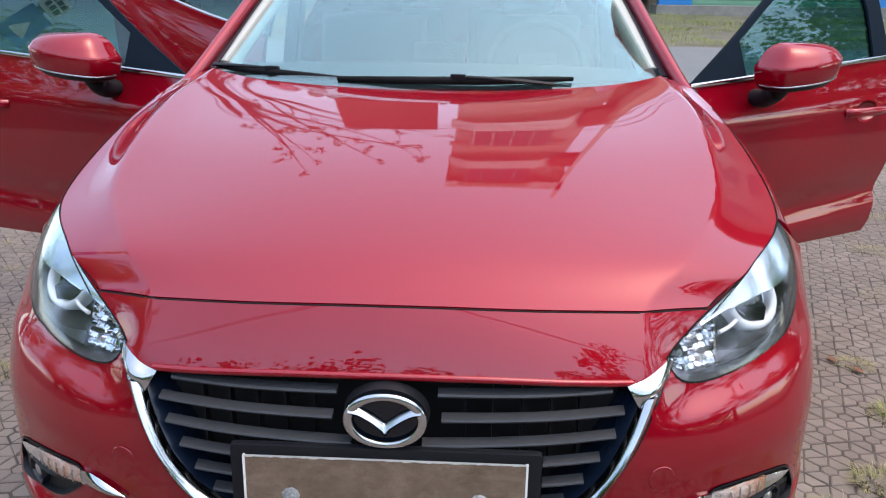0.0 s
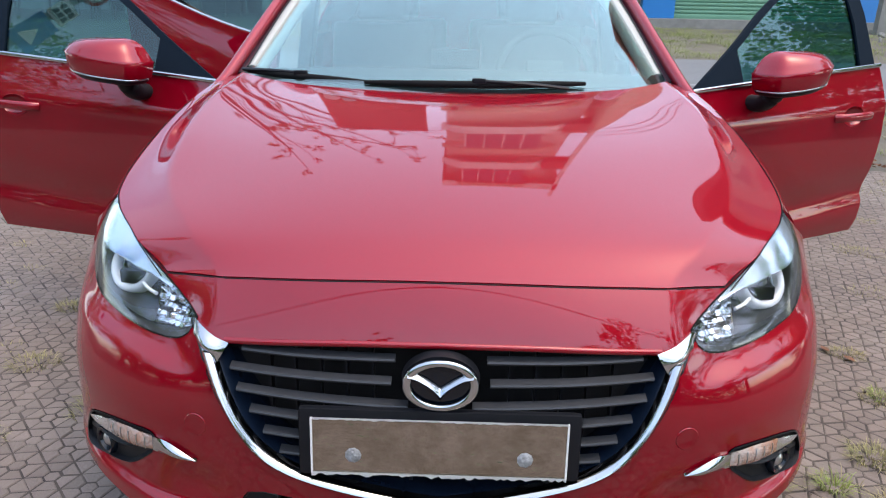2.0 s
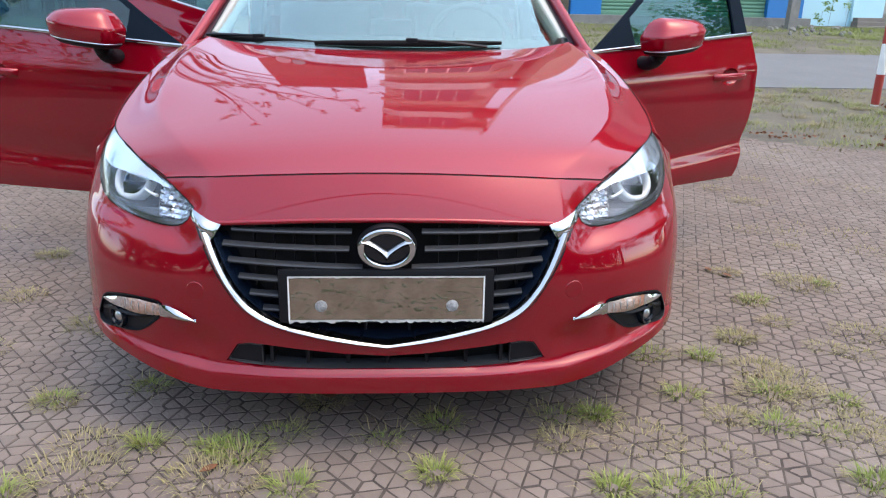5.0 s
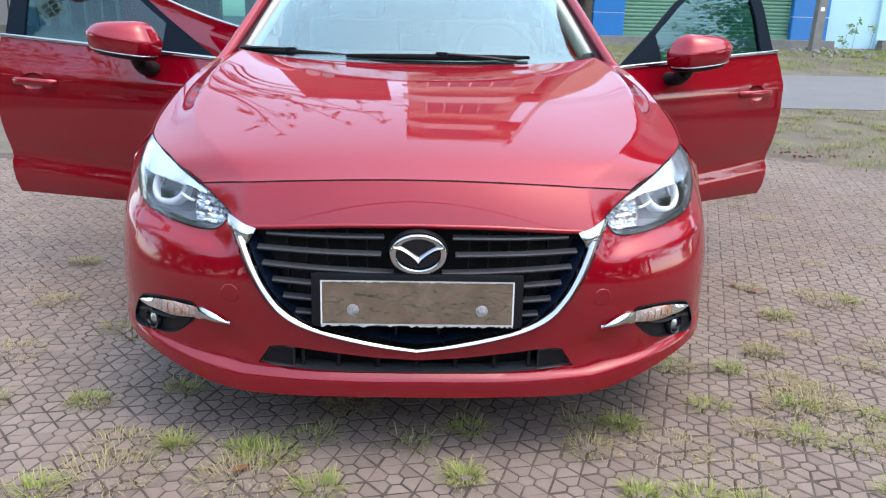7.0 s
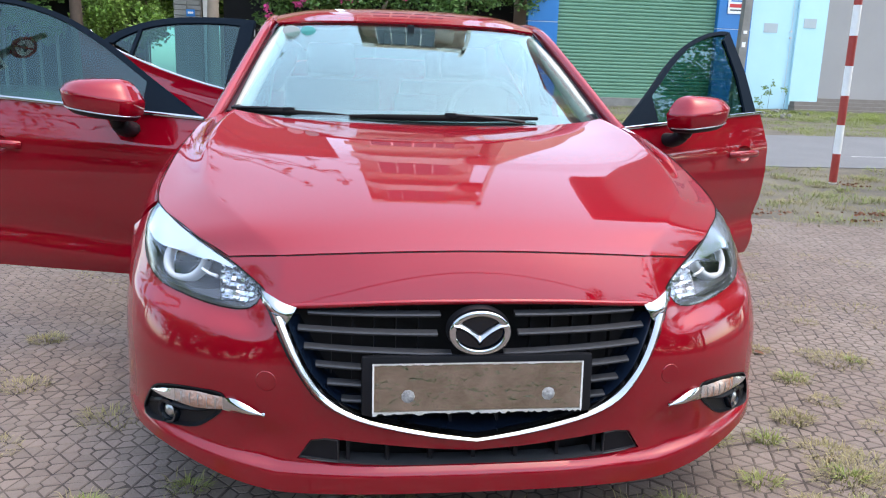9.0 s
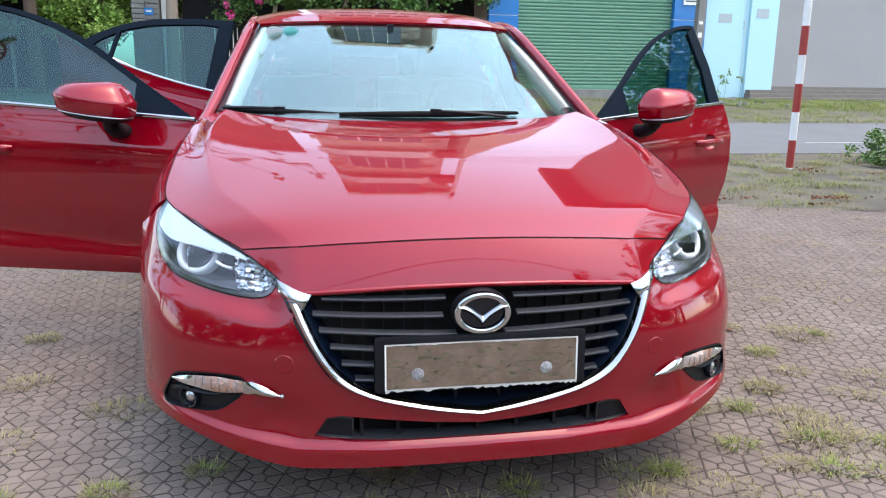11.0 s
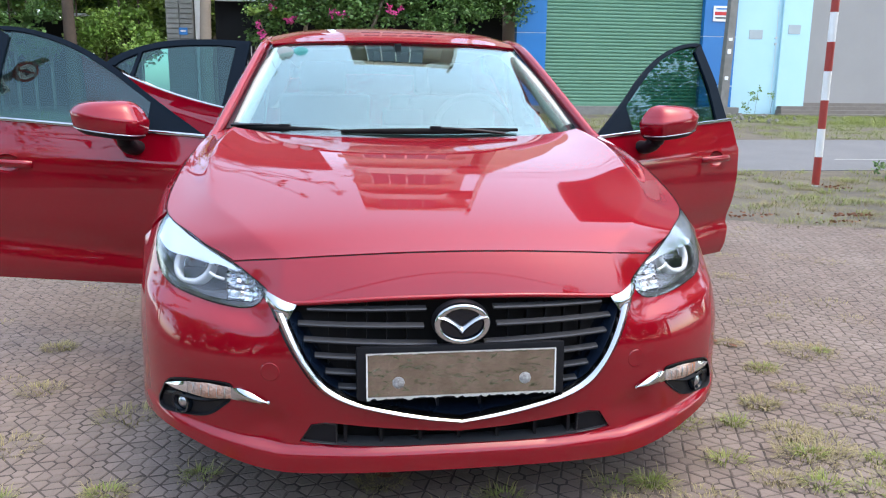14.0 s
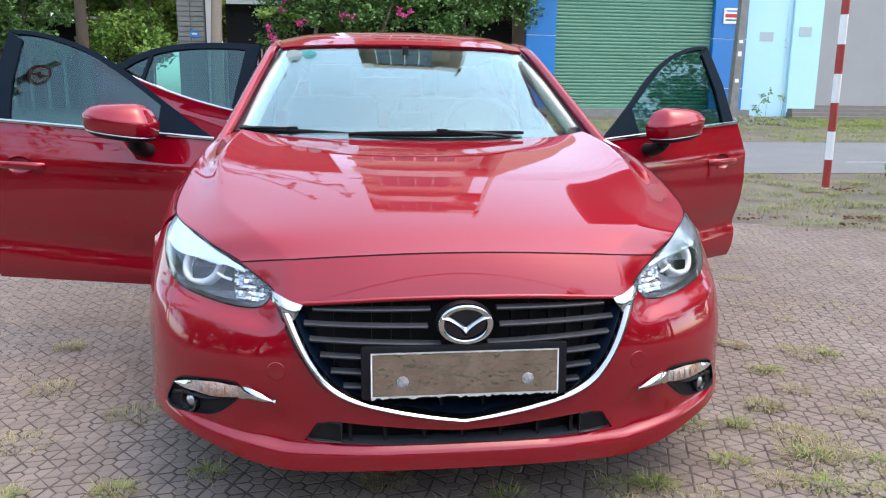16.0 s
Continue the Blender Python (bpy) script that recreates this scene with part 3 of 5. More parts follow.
badge = part("badge", ring_bar(.0618, .0448), CHROME, car, "chrome oval badge with a winged shape", 60)
badge.location = (0, .020, .5465)
part("disc", grid([oval(.0001, .0001), oval(.064, .0465)], True), GLOSSBLACK, badge)


def wings():
    top_ = [(-.060, .027), (-.045, .023), (-.028, .014), (-.012, .003), (0, -.006)]
    low_ = [(-.060, .008), (-.044, .006), (-.026, -.004), (-.010, -.017), (0, -.031)]
    t = [(v.x, v.y) for v in spline([(x, z, 0) for x, z in top_], 16)]
    l = [(v.x, v.y) for v in spline([(x, z, 0) for x, z in low_], 16)]
    rows = []
    for f, d in ((0, -.003), (.12, -.008), (.5, -.013), (.88, -.008), (1, -.003)):
        row = [(a[0] + (b[0] - a[0]) * f, d, a[1] + (b[1] - a[1]) * f) for a, b in zip(t, l)]
        rows.append(row + [(-x, y, z) for x, y, z in row[::-1][1:]])
    return grid(rows)


part("winged_shape", wings(), CHROME, badge, "", 50)
part("badge_plinth", grid([[(x, y + .03, z) for x, y, z in oval(.073, .056)], [(x, y + .006, z) for x, y, z in oval(.070, .053)], oval(.0001, .0001, y=.004)], True), BLACK, badge, "", 40)

SCREW = mat("screw_paint", (0.50, 0.52, 0.53), 0.5, var=0.95, scale=90, hue=(0.16, 0.16, 0.16), bump=0.8, bscale=200)
# number plate: blank and worn
plate_at = pose(0, .004, .425, -3, 0, 0)
holder = part("plate_holder", moved(box(-.262, .262, 0, .02, -.065, .072, .012), plate_at), BLACK, car, "black number plate holder", 40)
plate = part("number_plate", moved(box(-.235, .235, -.005, -.001, -.056, .056, .0015), plate_at), PLATEMETAL, car, "blank worn metal number plate with frayed white rim")


def frayed(z, seed):
    rnd = random.Random(seed)
    b = bmesh.new()
    top, lowv = [], []
    for i in range(71):
        x = -.237 + .474 * i / 70
        top.append(b.verts.new((x, -.0065, z + .002)))
        lowv.append(b.verts.new((x, -.0065, z - .0015 - rnd.random() ** 2 * (.002 if z > 0 else .006))))
    for i in range(70):
        b.faces.new((top[i], top[i + 1], lowv[i + 1], lowv[i]))
    bmesh.ops.solidify(b, geom=b.faces[:], thickness=.004)
    return b


for z, sd in ((.056, 1), (-.055, 2)):
    part("rim", moved(frayed(z, sd), plate_at), WHITE, plate)
for x in (-.236, .236):
    part("rim", moved(box(x - .0018, x + .0018, -.0068, -.001, -.056, .056), plate_at), WHITE, plate)
for x in (-.159, .159):
    part("screw", moved(moved(lathe([(.0005, .004), (.006, .0035), (.012, .002), (.0155, 0)], 9), pose(0, 0, 0, 90, 0, 0)), plate_at @ pose(x, -.005, -.018)), SCREW, plate,
         "whitish plate screw", 50)

# lower intake; a near-black sheet paints the shade of its hollow
part("intake_shade_sheet", joined(grid([[(x, .10, z) for x in (-.42, .42)] for z in (.215, .31)])), mat("intake_shade_black", (0.006, 0.006, 0.007), 0.7), car)
part("intake_bar", thicken(skin([mirrored([(0, face_y(0, .236) + .005, .232), (.2, face_y(.2, .236) + .005, .232), (.4, face_y(.4, .24) + .006, .245)]),
                                 mirrored([(0, face_y(0, .236) + .05, .238), (.2, face_y(.2, .236) + .05, .238), (.4, face_y(.4, .24) + .04, .25)])], 24, 2), .006), SLATGREY, car, "", 40)
sides(lambda: thicken(between([(.31, .287), (.34, .29), (.372, .286), (.40, .246)], [(.31, .234), (.33, .234), (.37, .238), (.40, .245)], 10, 4, .012), .006), "intake_end", BLACK, car, "", 40)
sides(lambda: tube([face(x, z, .009) for x, z in ((.312, .288), (.342, .291), (.372, .286), (.399, .246), (.37, .238), (.312, .235), (.312, .288))], .0022, 6), "end_rim", SLATGREY, car, "", 50)
for x in (-.29, -.2, -.1, 0, .1, .2, .29):
    part("intake_rib", box(x - .004, x + .004, .04, .1, .228, .285), BLACK, car)
sides(lambda: moved(lathe([(.0005, .0014), (.0225, .0014), (.024, 0)], 28), pose(*face(.472, .425), 90, 0, 14)), "tow_cover", PAINT, car, "round tow hook cover", 30)


# ---- doors ----
def door_x(z):
    """The door skin's bulge at a height, from the hinge's plane."""
    zs = [.26, .33, .45, .6, .70, .76, .84, .94]
    return float(np.interp(z, zs, [-.035, -.008, .002, .012, .018, .016, .002, -.030]))


def glass_x(z):
    return -.036 - (z - .94) * .52 + .25 * max((z - .94) * (1.38 - z), 0)


def rear_edge(z):
    return float(np.interp(z, [.26, .33, .5, .7, .82, .95], [1.045, 1.055, 1.07, 1.08, 1.075, 1.05]))


def front_skin():
    rows = []
    for j in range(25):
        z = .285 + (.94 - .285) * j / 24
        r = rear_edge(z)
        row = []
        for i in range(31):
            s = -.012 + (r + .012) * i / 30
            zz = z + ((-.020 + .062 * s) * smooth(.6, .94, z))
            # the waist crease and the scooped foot
            d = .010 * math.exp(-((zz - .80 - .02 * s) / .022) ** 2) - .024 * math.exp(-((zz - .385 - .07 * s) / (.030 if zz < .385 + .07 * s else .085)) ** 2)
            row.append((door_x(z) + d, s, zz))
        rows.append(row)
    return thicken(grid(rows), .03, (1, 0, 0))


FRAME_F = [(-.012, .925), (.10, .99), (.26, 1.085), (.44, 1.195), (.65, 1.295), (.85, 1.355), (1.0, 1.378), (1.075, 1.380)]


def sz(s, z, d=0.0):
    return Vector((glass_x(z) + d, s, z))


def band(outer, inner, d, t):
    return thicken(grid([[sz(*p, d) for p in outer], [sz(*p, d) for p in inner]]), t, (1, 0, .5))


def lerp_row(a, b, t):
    return [(p[0] + (q[0] - p[0]) * t, p[1] + (q[1] - p[1]) * t) for p, q in zip(a, b)]


def handle_cup(s, z):
    """The bulk taken out of a door behind its handle."""
    prof = [(math.sin(math.pi * k / 12), math.cos(math.pi * k / 12)) for k in range(13)]
    return moved(lathe([(max(r_, .001), h) for r_, h in prof], 28), pose(door_x(z) + .012, s - .012, z - .002) @ Matrix.Diagonal((.032, .066, .042, 1)))


def door_handle(door, fx, s, z):
    x = door_x(z)
    part("handle", fx(tube([(x + .004, s - .125, z - .003), (x + .028, s - .10, z), (x + .040, s - .02, z + .003), (x + .034, s + .055, z + .003), (x + .006, s + .09, z)], .011, 12, 24, ry=.0165)), PAINT, door, "", 70)


def recessed(door, s, z, fx):
    cut(door, fx(handle_cup(s, z)))
    for p in door.data.polygons:
        p.use_smooth = True
    door.data.set_sharp_from_angle(angle=radians(35))


def front_door(side, angle, hinge):
    fx = (lambda b: b) if side > 0 else flip_x
    door = part("front_door", fx(front_skin()), PAINT, car, "open red front door", 35)
    recessed(door, .880, .795, fx)
    door.matrix_world = pose(hinge[0] * side, hinge[1], 0, 0, 0, -angle * side)
    out = outline(FRAME_F, 30)
    inn = outline([(.185, .960), (.24, 1.025), (.335, 1.090), (.48, 1.175), (.67, 1.270), (.845, 1.325), (.955, 1.348), (1.005, 1.350)], 30)
    inn = lerp_row(inn, out, .38)
    part("window_frame", fx(band(out, inn, .004, .02)), FRAMEBLUE, door, "black upper door frame", 50)
    part("window_pillar", fx(thicken(grid([[sz(1.078, 1.380, .006), sz(.995, 1.336, .006)], [sz(1.07, 1.18, .006), sz(.985, 1.15, .006)], [sz(1.052, .985, .006), sz(.955, .975, .006)]]), .022, (1, 0, .5))), FRAMEBLUE, door, "", 50)
    part("glass", fx(thicken(grid([[sz(*p, -.004) for p in lerp_row(inn, [(.16 + .81 * i / 30, .94 + .04 * i / 30) for i in range(31)], k / 10)] for k in range(11)]), .004, (1, 0, .5))), TINTED, door, "tinted window glass", 60).visible_shadow = False
    part("sail", fx(thicken(grid([[sz(-.005, .925, .006), sz(.25, .94, .006)], [sz(.16, 1.02, .006), sz(.25, 1.07, .006)]]), .018, (1, 0, .5))), FRAMEBLUE, door, "black mirror corner")
    part("waist_strip", fx(tube([(door_x(.94) + .006, -.012, .922), (door_x(.94) + .006, .4, .947), (door_x(.94) + .006, .8, .972), (door_x(.94) + .006, 1.05, .987)], .005, 8, 20, ry=.008)), CHROME, door, "thin chrome strip", 60)
    door_handle(door, fx, .880, .795)
    part("inner_trim", fx(box(-.10, -.045, .06, .98, .33, .92, .02)), DASH, door, "dark inner trim", 40)
    # mirror: a housing with a crease all round, swept to a point at its rear edge
    plan = round_poly([(.184, .05), (.180, .11), (.193, .165), (.255, .200), (.32, .214), (.39, .207), (.446, .175), (.478, .12), (.456, .06), (.32, .035)], 44)

    def level(z, k, cs=.315, cx=.115, tilt=1.0):
        """The housing's outline at a height, shrunk about a centre and tilted up towards the rear tip."""
        return [(cx + (x - cx) * k, cs + (s_ - cs) * k, z + .030 * tilt * (cs + (s_ - cs) * k - .315) / .115 * .5) for s_, x in plan]

    def stack(rows):
        b = grid(rows, True)
        for row in (rows[0], rows[-1]):
            vs = [v for v in b.verts if any((v.co - Vector(p)).length < 1e-7 for p in row)]
            c = b.verts.new(sum((v.co for v in vs), Vector()) / len(vs))
            for e in {e for v in vs for e in v.link_edges if all(w in vs for w in e.verts)}:
                b.faces.new((e.verts[0], e.verts[1], c))
        return b

    cap = [level(.944, .90), level(.950, .93), level(.968, .965), level(.990, .992), level(1.003, 1.0), level(1.008, .965, .312, .11), level(1.026, .88, .305, .105, .9),
           level(1.040, .78, .296, .10, .75), level(1.051, .66, .284, .10, .6), level(1.059, .48, .272, .10, .4), level(1.063, .24, .264, .10, .2), level(1.064, .04, .262, .10, 0)]
    part("mirror_cap", fx(stack(cap)), PAINT, door, "red door mirror cap", 62)
    part("mirror_base", fx(stack([level(.922, .60, .30), level(.924, .74, .305), level(.932, .83), level(.9425, .885)])), BLACK, door, "black underside", 40)
    strip_ = [(x, s_, z) for x, s_, z in level(.9432, .905) if x > .13 or (x > .06 and s_ < .3)]
    part("mirror_strip", fx(tube(sorted(strip_, key=lambda p: p[1]), .0026, 6)), SATIN, door, "thin chrome strip", 60)
    part("mirror_glass", fx(moved(box(.055, .165, .400, .406, .97, 1.01, .003), pose(0, 0, 0))), SATIN, door)
    part("mirror_foot", fx(tube([(-.02, .285, .872), (.03, .285, .875), (.065, .285, .90), (.085, .285, .938)], lambda t: .040 - .004 * t, 12, 12, ry=.030)), BLACK, door, "black mirror foot", 60)
    return door


front_door(1, 59, (.850, 1.465))
front_door(-1, 73, (.850, 1.465))


def rear_waist(s):
    """The waist line kicks up towards the rear."""
    return 1.0 + .17 * s + .18 * s * s


def rear_skin():
    rows = []
    for j in range(21):
        z = .285 + (.965 - .285) * j / 20
        r = float(np.interp(z, [.26, .45, .6, .75, .95], [.56, .60, .74, .82, .88]))
        row = []
        for i in range(25):
            s = .01 + r * i / 24
            zz = z + (rear_waist(s) - .965) * smooth(.55, .965, z)
            d = .010 * math.exp(-((zz - .82 - .02 * s) / .022) ** 2) - .012 * math.exp(-((zz - .44 - .07 * s) / .05) ** 2)
            row.append((door_x(min(z, .94)) + d, s, zz))
        rows.append(row)
    return thicken(grid(rows), .03, (1, 0, 0))


def rear_door(side, angle, hinge):
    fx = (lambda b: b) if side > 0 else flip_x
    door = part("rear_door", fx(rear_skin()), PAINT, car, "open red rear door" if angle else "closed red rear door", 35)
    recessed(door, .72, .83, fx)
    door.matrix_world = pose(hinge[0] * side, hinge[1], 0, 0, 0, -angle * side)
    out = outline([(-.01, 1.380), (.2, 1.392), (.45, 1.388), (.62, 1.362), (.76, 1.315), (.83, 1.275), (.86, 1.245)], 30)
    inn = outline([(.065, 1.350), (.2, 1.360), (.44, 1.356), (.60, 1.332), (.71, 1.292), (.765, 1.262), (.785, 1.245)], 30)
    part("window_frame", fx(band(out, inn, .004, .02)), FRAMEBLUE, door, "black upper door frame", 50)
    part("window_pillar", fx(thicken(grid([[sz(-.01, 1.380, .006), sz(.068, 1.350, .006)], [sz(.0, .99, .006), sz(.085, 1.005, .006)]]), .02, (1, 0, .5))), FRAMEBLUE, door)
    part("window_bar", fx(thicken(grid([[sz(.655, 1.325, .006), sz(.635, 1.328, .006)], [sz(.675, 1.18, .006), sz(.655, 1.175, .006)]]), .015, (1, 0, .5))), FRAMEBLUE, door)
    foot = [(.085 + .70 * i / 30, rear_waist(.085 + .70 * i / 30) - .004) for i in range(31)]
    part("glass", fx(thicken(grid([[sz(*p, -.004) for p in lerp_row(inn, foot, k / 10)] for k in range(11)]), .004, (1, 0, .5))), TINTED, door, "tinted window glass", 60).visible_shadow = False
    strip_ = [(max(glass_x(rear_waist(u)), -.075) + .030, u, rear_waist(u) + .002) for u in (.0, .15, .3, .45, .6, .72)]
    part("waist_strip", fx(tube(strip_ + [(-.05, .80, 1.262), (-.055, .835, 1.30)], .005, 8, 30, ry=.008)), CHROME, door, "thin chrome strip", 60)
    door_handle(door, fx, .72, .83)
    part("inner_trim", fx(box(-.10, -.045, .06, .58, .33, .94, .02)), DASH, door, "dark inner trim", 40)


rear_door(-1, 72, (.862, 2.55))
rear_door(1, 0, (.872, 2.52))


# ---- rear body, cabin ----
def quarter():
    rows = [[(.872, 3.16, .97), (.855, 3.6, 1.0), (.80, 4.0, 1.0), (.70, 4.3, .99)],
            [(.882, 3.16, .75), (.885, 3.6, .78), (.84, 4.0, .79), (.74, 4.36, .78)],
            [(.887, 3.16, .5), (.892, 3.6, .55), (.85, 4.0, .55), (.75, 4.42, .52)],
            [(.86, 3.16, .24), (.87, 3.6, .25), (.83, 4.0, .27), (.74, 4.40, .27)]]
    return thicken(skin(rows, 30, 20), .008, (1, 0, .2))


for ob in sides(quarter, "rear_wing", PAINT, car, "", 40):
    cut(ob, moved(arch_cut(3.63), pose(0 if ob.data.vertices[0].co.x > 0 else -1.8, 0, 0)))
part("tailgate", thicken(skin([mirrored([(0, 4.02, 1.24), (.4, 4.0, 1.23), (.62, 3.92, 1.2)]), mirrored([(0, 4.30, 1.0), (.4, 4.27, 1.0), (.70, 4.18, .99)]),
                               mirrored([(0, 4.42, .8), (.4, 4.40, .8), (.74, 4.30, .79)]), mirrored([(0, 4.46, .5), (.4, 4.44, .5), (.75, 4.33, .5)]),
                               mirrored([(0, 4.42, .25), (.4, 4.40, .25), (.72, 4.30, .26)])], 30, 24), .01), PAINT, car, "", 40)
part("rear_window", thicken(skin([mirrored([(0, 3.77, 1.372), (.25, 3.76, 1.365), (.56, 3.72, 1.315)]), mirrored([(0, 4.03, 1.245), (.3, 4.01, 1.24), (.60, 3.93, 1.205)])], 20, 6), .004), TINTED, car, "", 60)
sides(lambda: thicken(skin([[(.645, 3.28, 1.372), (.62, 3.5, 1.345), (.58, 3.75, 1.305)], [(.75, 3.30, 1.15), (.70, 3.6, 1.16), (.64, 3.95, 1.18)],
                            [(.86, 3.34, .98), (.84, 3.7, 1.0), (.74, 4.2, .99)]], 12, 10), .01), "rear_pillar", PAINT, car, "", 50)
sides(lambda: box(.80, .875, 1.42, 3.3, .20, .33, .02), "sill", PAINT, car, "", 40)
sides(lambda: moved(box(-.03, .03, -.06, .06, 0, 1.06, .015), pose(.80, 2.50, .30, 0, -8, 0)), "centre_pillar", BLACK, car, "", 40)
part("cabin_floor", box(-.80, .80, 1.2, 4.1, .24, .28), DASH, car)
part("bulkhead", box(-.80, .80, 1.30, 1.34, .25, .93), DASH, car)
part("dashboard", thicken(skin([mirrored([(0, 1.30, .93), (.4, 1.36, .93), (.72, 1.5, .93)]), mirrored([(0, 1.6, .955), (.4, 1.62, .955), (.72, 1.66, .945)]),
                                mirrored([(0, 1.78, .93), (.4, 1.78, .925), (.74, 1.76, .915)]), mirrored([(0, 1.80, .80), (.4, 1.80, .80), (.74, 1.78, .80)]),
                                mirrored([(0, 1.74, .55), (.4, 1.74, .55), (.74, 1.72, .55)])], 30, 16), .01), DASH, car, "dark dashboard", 50)
part("screen", box(-.09, .09, 1.70, 1.715, .945, 1.035, .006), GLOSSBLACK, car, "upright centre screen")
wheel_at = pose(.36, 1.93, .925, 66, 0, 0)
sw = part("steering_wheel", moved(tube([(.185 * math.cos(a), .185 * math.sin(a), 0) for a in [2 * math.pi * k / 40 for k in range(40)]], .016, 8, None, True), wheel_at), DASH, car, "dark steering wheel", 60)
part("hub", moved(box(-.075, .075, -.06, .06, -.03, .02, .02), wheel_at), DASH, sw, "", 50)
part("spokes", moved(joined(box(-.175, .175, -.02, .02, -.012, .006, .005), box(-.02, .02, -.175, 0, -.012, .006, .005)), wheel_at), DASH, sw)
part("mirror_inside", moved(box(-.12, .12, -.015, .015, -.035, .035, .012), pose(0, 2.02, 1.262, -8, 0, 4)), BLACK, car, "black inside mirror", 50)
part("mirror_stem", box(-.015, .015, 2.0, 2.05, 1.28, 1.335, .006), BLACK, car)


def seat(x, y, wide=.25):
    s = part("seat", box(x - wide, x + wide, y, y + .50, .42, .56, .05, 3), SEAT, car, "black leather seat", 50)
    part("backrest", moved(box(-wide, wide, -.06, .07, 0, .60, .05, 3), pose(x, y + .50, .52, -20, 0, 0)), SEAT, s, "", 50)
    part("headrest", moved(box(-.13, .13, -.05, .05, .62, .80, .04, 3), pose(x, y + .50, .52, -20, 0, 0)), SEAT, s, "", 50)
    part("base", box(x - wide + .03, x + wide - .03, y + .05, y + .45, .27, .43), BLACK, s)


for x in (-.37, .37):
    seat(x, 2.10)
    seat(x, 2.95, .30)
part("sticker", moved(lathe([(.0005, .001), (.032, .001), (.032, 0)], 24), pose(-.533, 2.038, 1.2905, -65, 0, 0) @ Matrix.Diagonal((1.2, .8, 1, 1))), WHITE, car, "white round sticker")
part("sticker", moved(lathe([(.0005, .001), (.028, .001), (.028, 0)], 24), pose(-.458, 2.023, 1.2945, -65, 0, 0) @ Matrix.Diagonal((1.2, .75, 1, 1))), mat("teal_sticker", (0.25, 0.75, 0.72), 0.5), car, "pale teal oval sticker")


def wiper(blade, arm):
    w = part("wiper", tube(blade, lambda t: .0045 + .0075 * math.sqrt(max(math.sin(math.pi * min(max(t, .02), .98)), 0)), 8, 28), RUBBER, car, "black wiper arm and blade", 60)
    part("arm", tube(arm, lambda t: .011 - .004 * t, 8, 16, ry=.006), BLACK, w, "", 60)
    part("joint", moved(box(-.022, .022, -.009, .009, -.007, .009, .004), pose(*arm[-1], 0, 0, -8)), BLACK, w, "", 40)


wiper([(-.70, 1.425, .966), (-.55, 1.345, .962), (-.40, 1.285, .958), (-.25, 1.235, .954)], [(-.715, 1.425, .972), (-.60, 1.37, .974), (-.50, 1.325, .972)])
wiper([(-.28, 1.225, .958), (-.05, 1.19, .960), (.18, 1.20, .962), (.42, 1.265, .964)], [(.36, 1.225, .952), (.22, 1.195, .966), (.08, 1.186, .972)])


def wheel(s, y):
    fx = (lambda b: b) if s > 0 else flip_x
    turn = pose(.79, y, .318, 0, 90, 0)
    t = part("wheel", fx(moved(lathe([(.225, -.09), (.29, -.10), (.312, -.085), (.318, -.05), (.318, .05), (.312, .085), (.29, .10), (.225, .09)], 48), turn)), RUBBER, car, "black tyre on a grey alloy rim", 40)
    part("rim", fx(moved(lathe([(.225, -.09), (.228, .085), (.215, .085), (.205, .05), (.2, -.08)], 40), turn)), SATIN, t, "", 40)
    for k in range(5):
        part("spoke", fx(moved(moved(box(-.022, .022, .03, .215, .045, .075, .008), pose(0, 0, 0, 0, 0, 72 * k)), turn)), SATIN, t)
    part("hub", fx(moved(lathe([(.0005, .08), (.035, .078), (.05, .05), (.05, -.05)], 20), turn)), SATIN, t, "", 40)
    part("brake_disc", fx(moved(lathe([(.0005, .0), (.15, .0), (.15, -.02), (.0005, -.02)], 32), turn)), SLATGREY, t)


for s in (1, -1):
    for y in (.93, 3.63):
        wheel(s, y)
part("underbody", box(-.62, .62, .14, 4.2, .205, .235), BLACK, car)
for s in (1, -1):
    for y in (.93, 3.63):
        part("wheel_liner", moved(thicken(grid([[(x, .36 * math.cos(a), .36 * math.sin(a)) for a in [math.pi * k / 16 for k in range(17)]] for x in (s * .62, s * .87)]), .004), pose(0, y, .322)), BLACK, car, "", 40)


# ---- ground ----
def ground_z(y):
    """The ground lies level round the car and climbs gently to the houses over the road."""
    return .055 * (min(max(y, 7), 12.3) - 7) + .04 * (min(max(y, 12.3), 20.5) - 12.3)


PAVE = mat("paver_clay", (0.160, 0.120, 0.101), 0.85, var=0.75, scale=1.1, hue=(0.240, 0.205, 0.176), bump=0.4, bscale=90, rnd=0.13)
EARTH = mat("earth", (0.088, 0.074, 0.060), 0.95, var=0.8, scale=1.3, hue=(0.19, 0.175, 0.125), bump=0.6, bscale=40)
JOINT = mat("joint_sand", (0.040, 0.031, 0.027), 0.95, var=0.8, scale=9, hue=(0.13, 0.105, 0.085), bump=0.5, bscale=60)
ASPHALT = mat("asphalt", (0.135, 0.142, 0.150), 0.85, var=0.5, scale=1.2, hue=(0.18, 0.184, 0.188), bump=0.3, bscale=120)
rows = []
for y in [-400, -60, -20, -6, 0, 4, 7] + [7 + i * .5 for i in range(1, 28)] + [26, 40, 90, 400]:
    rows.append([(x, y, ground_z(y) - .014) for x in (-400, -60, -20, -8, 0, 8, 20, 60, 400)])
tagged(part("ground", grid(rows), EARTH), "bare brown earth with dry grass", "ground", kind="structure")


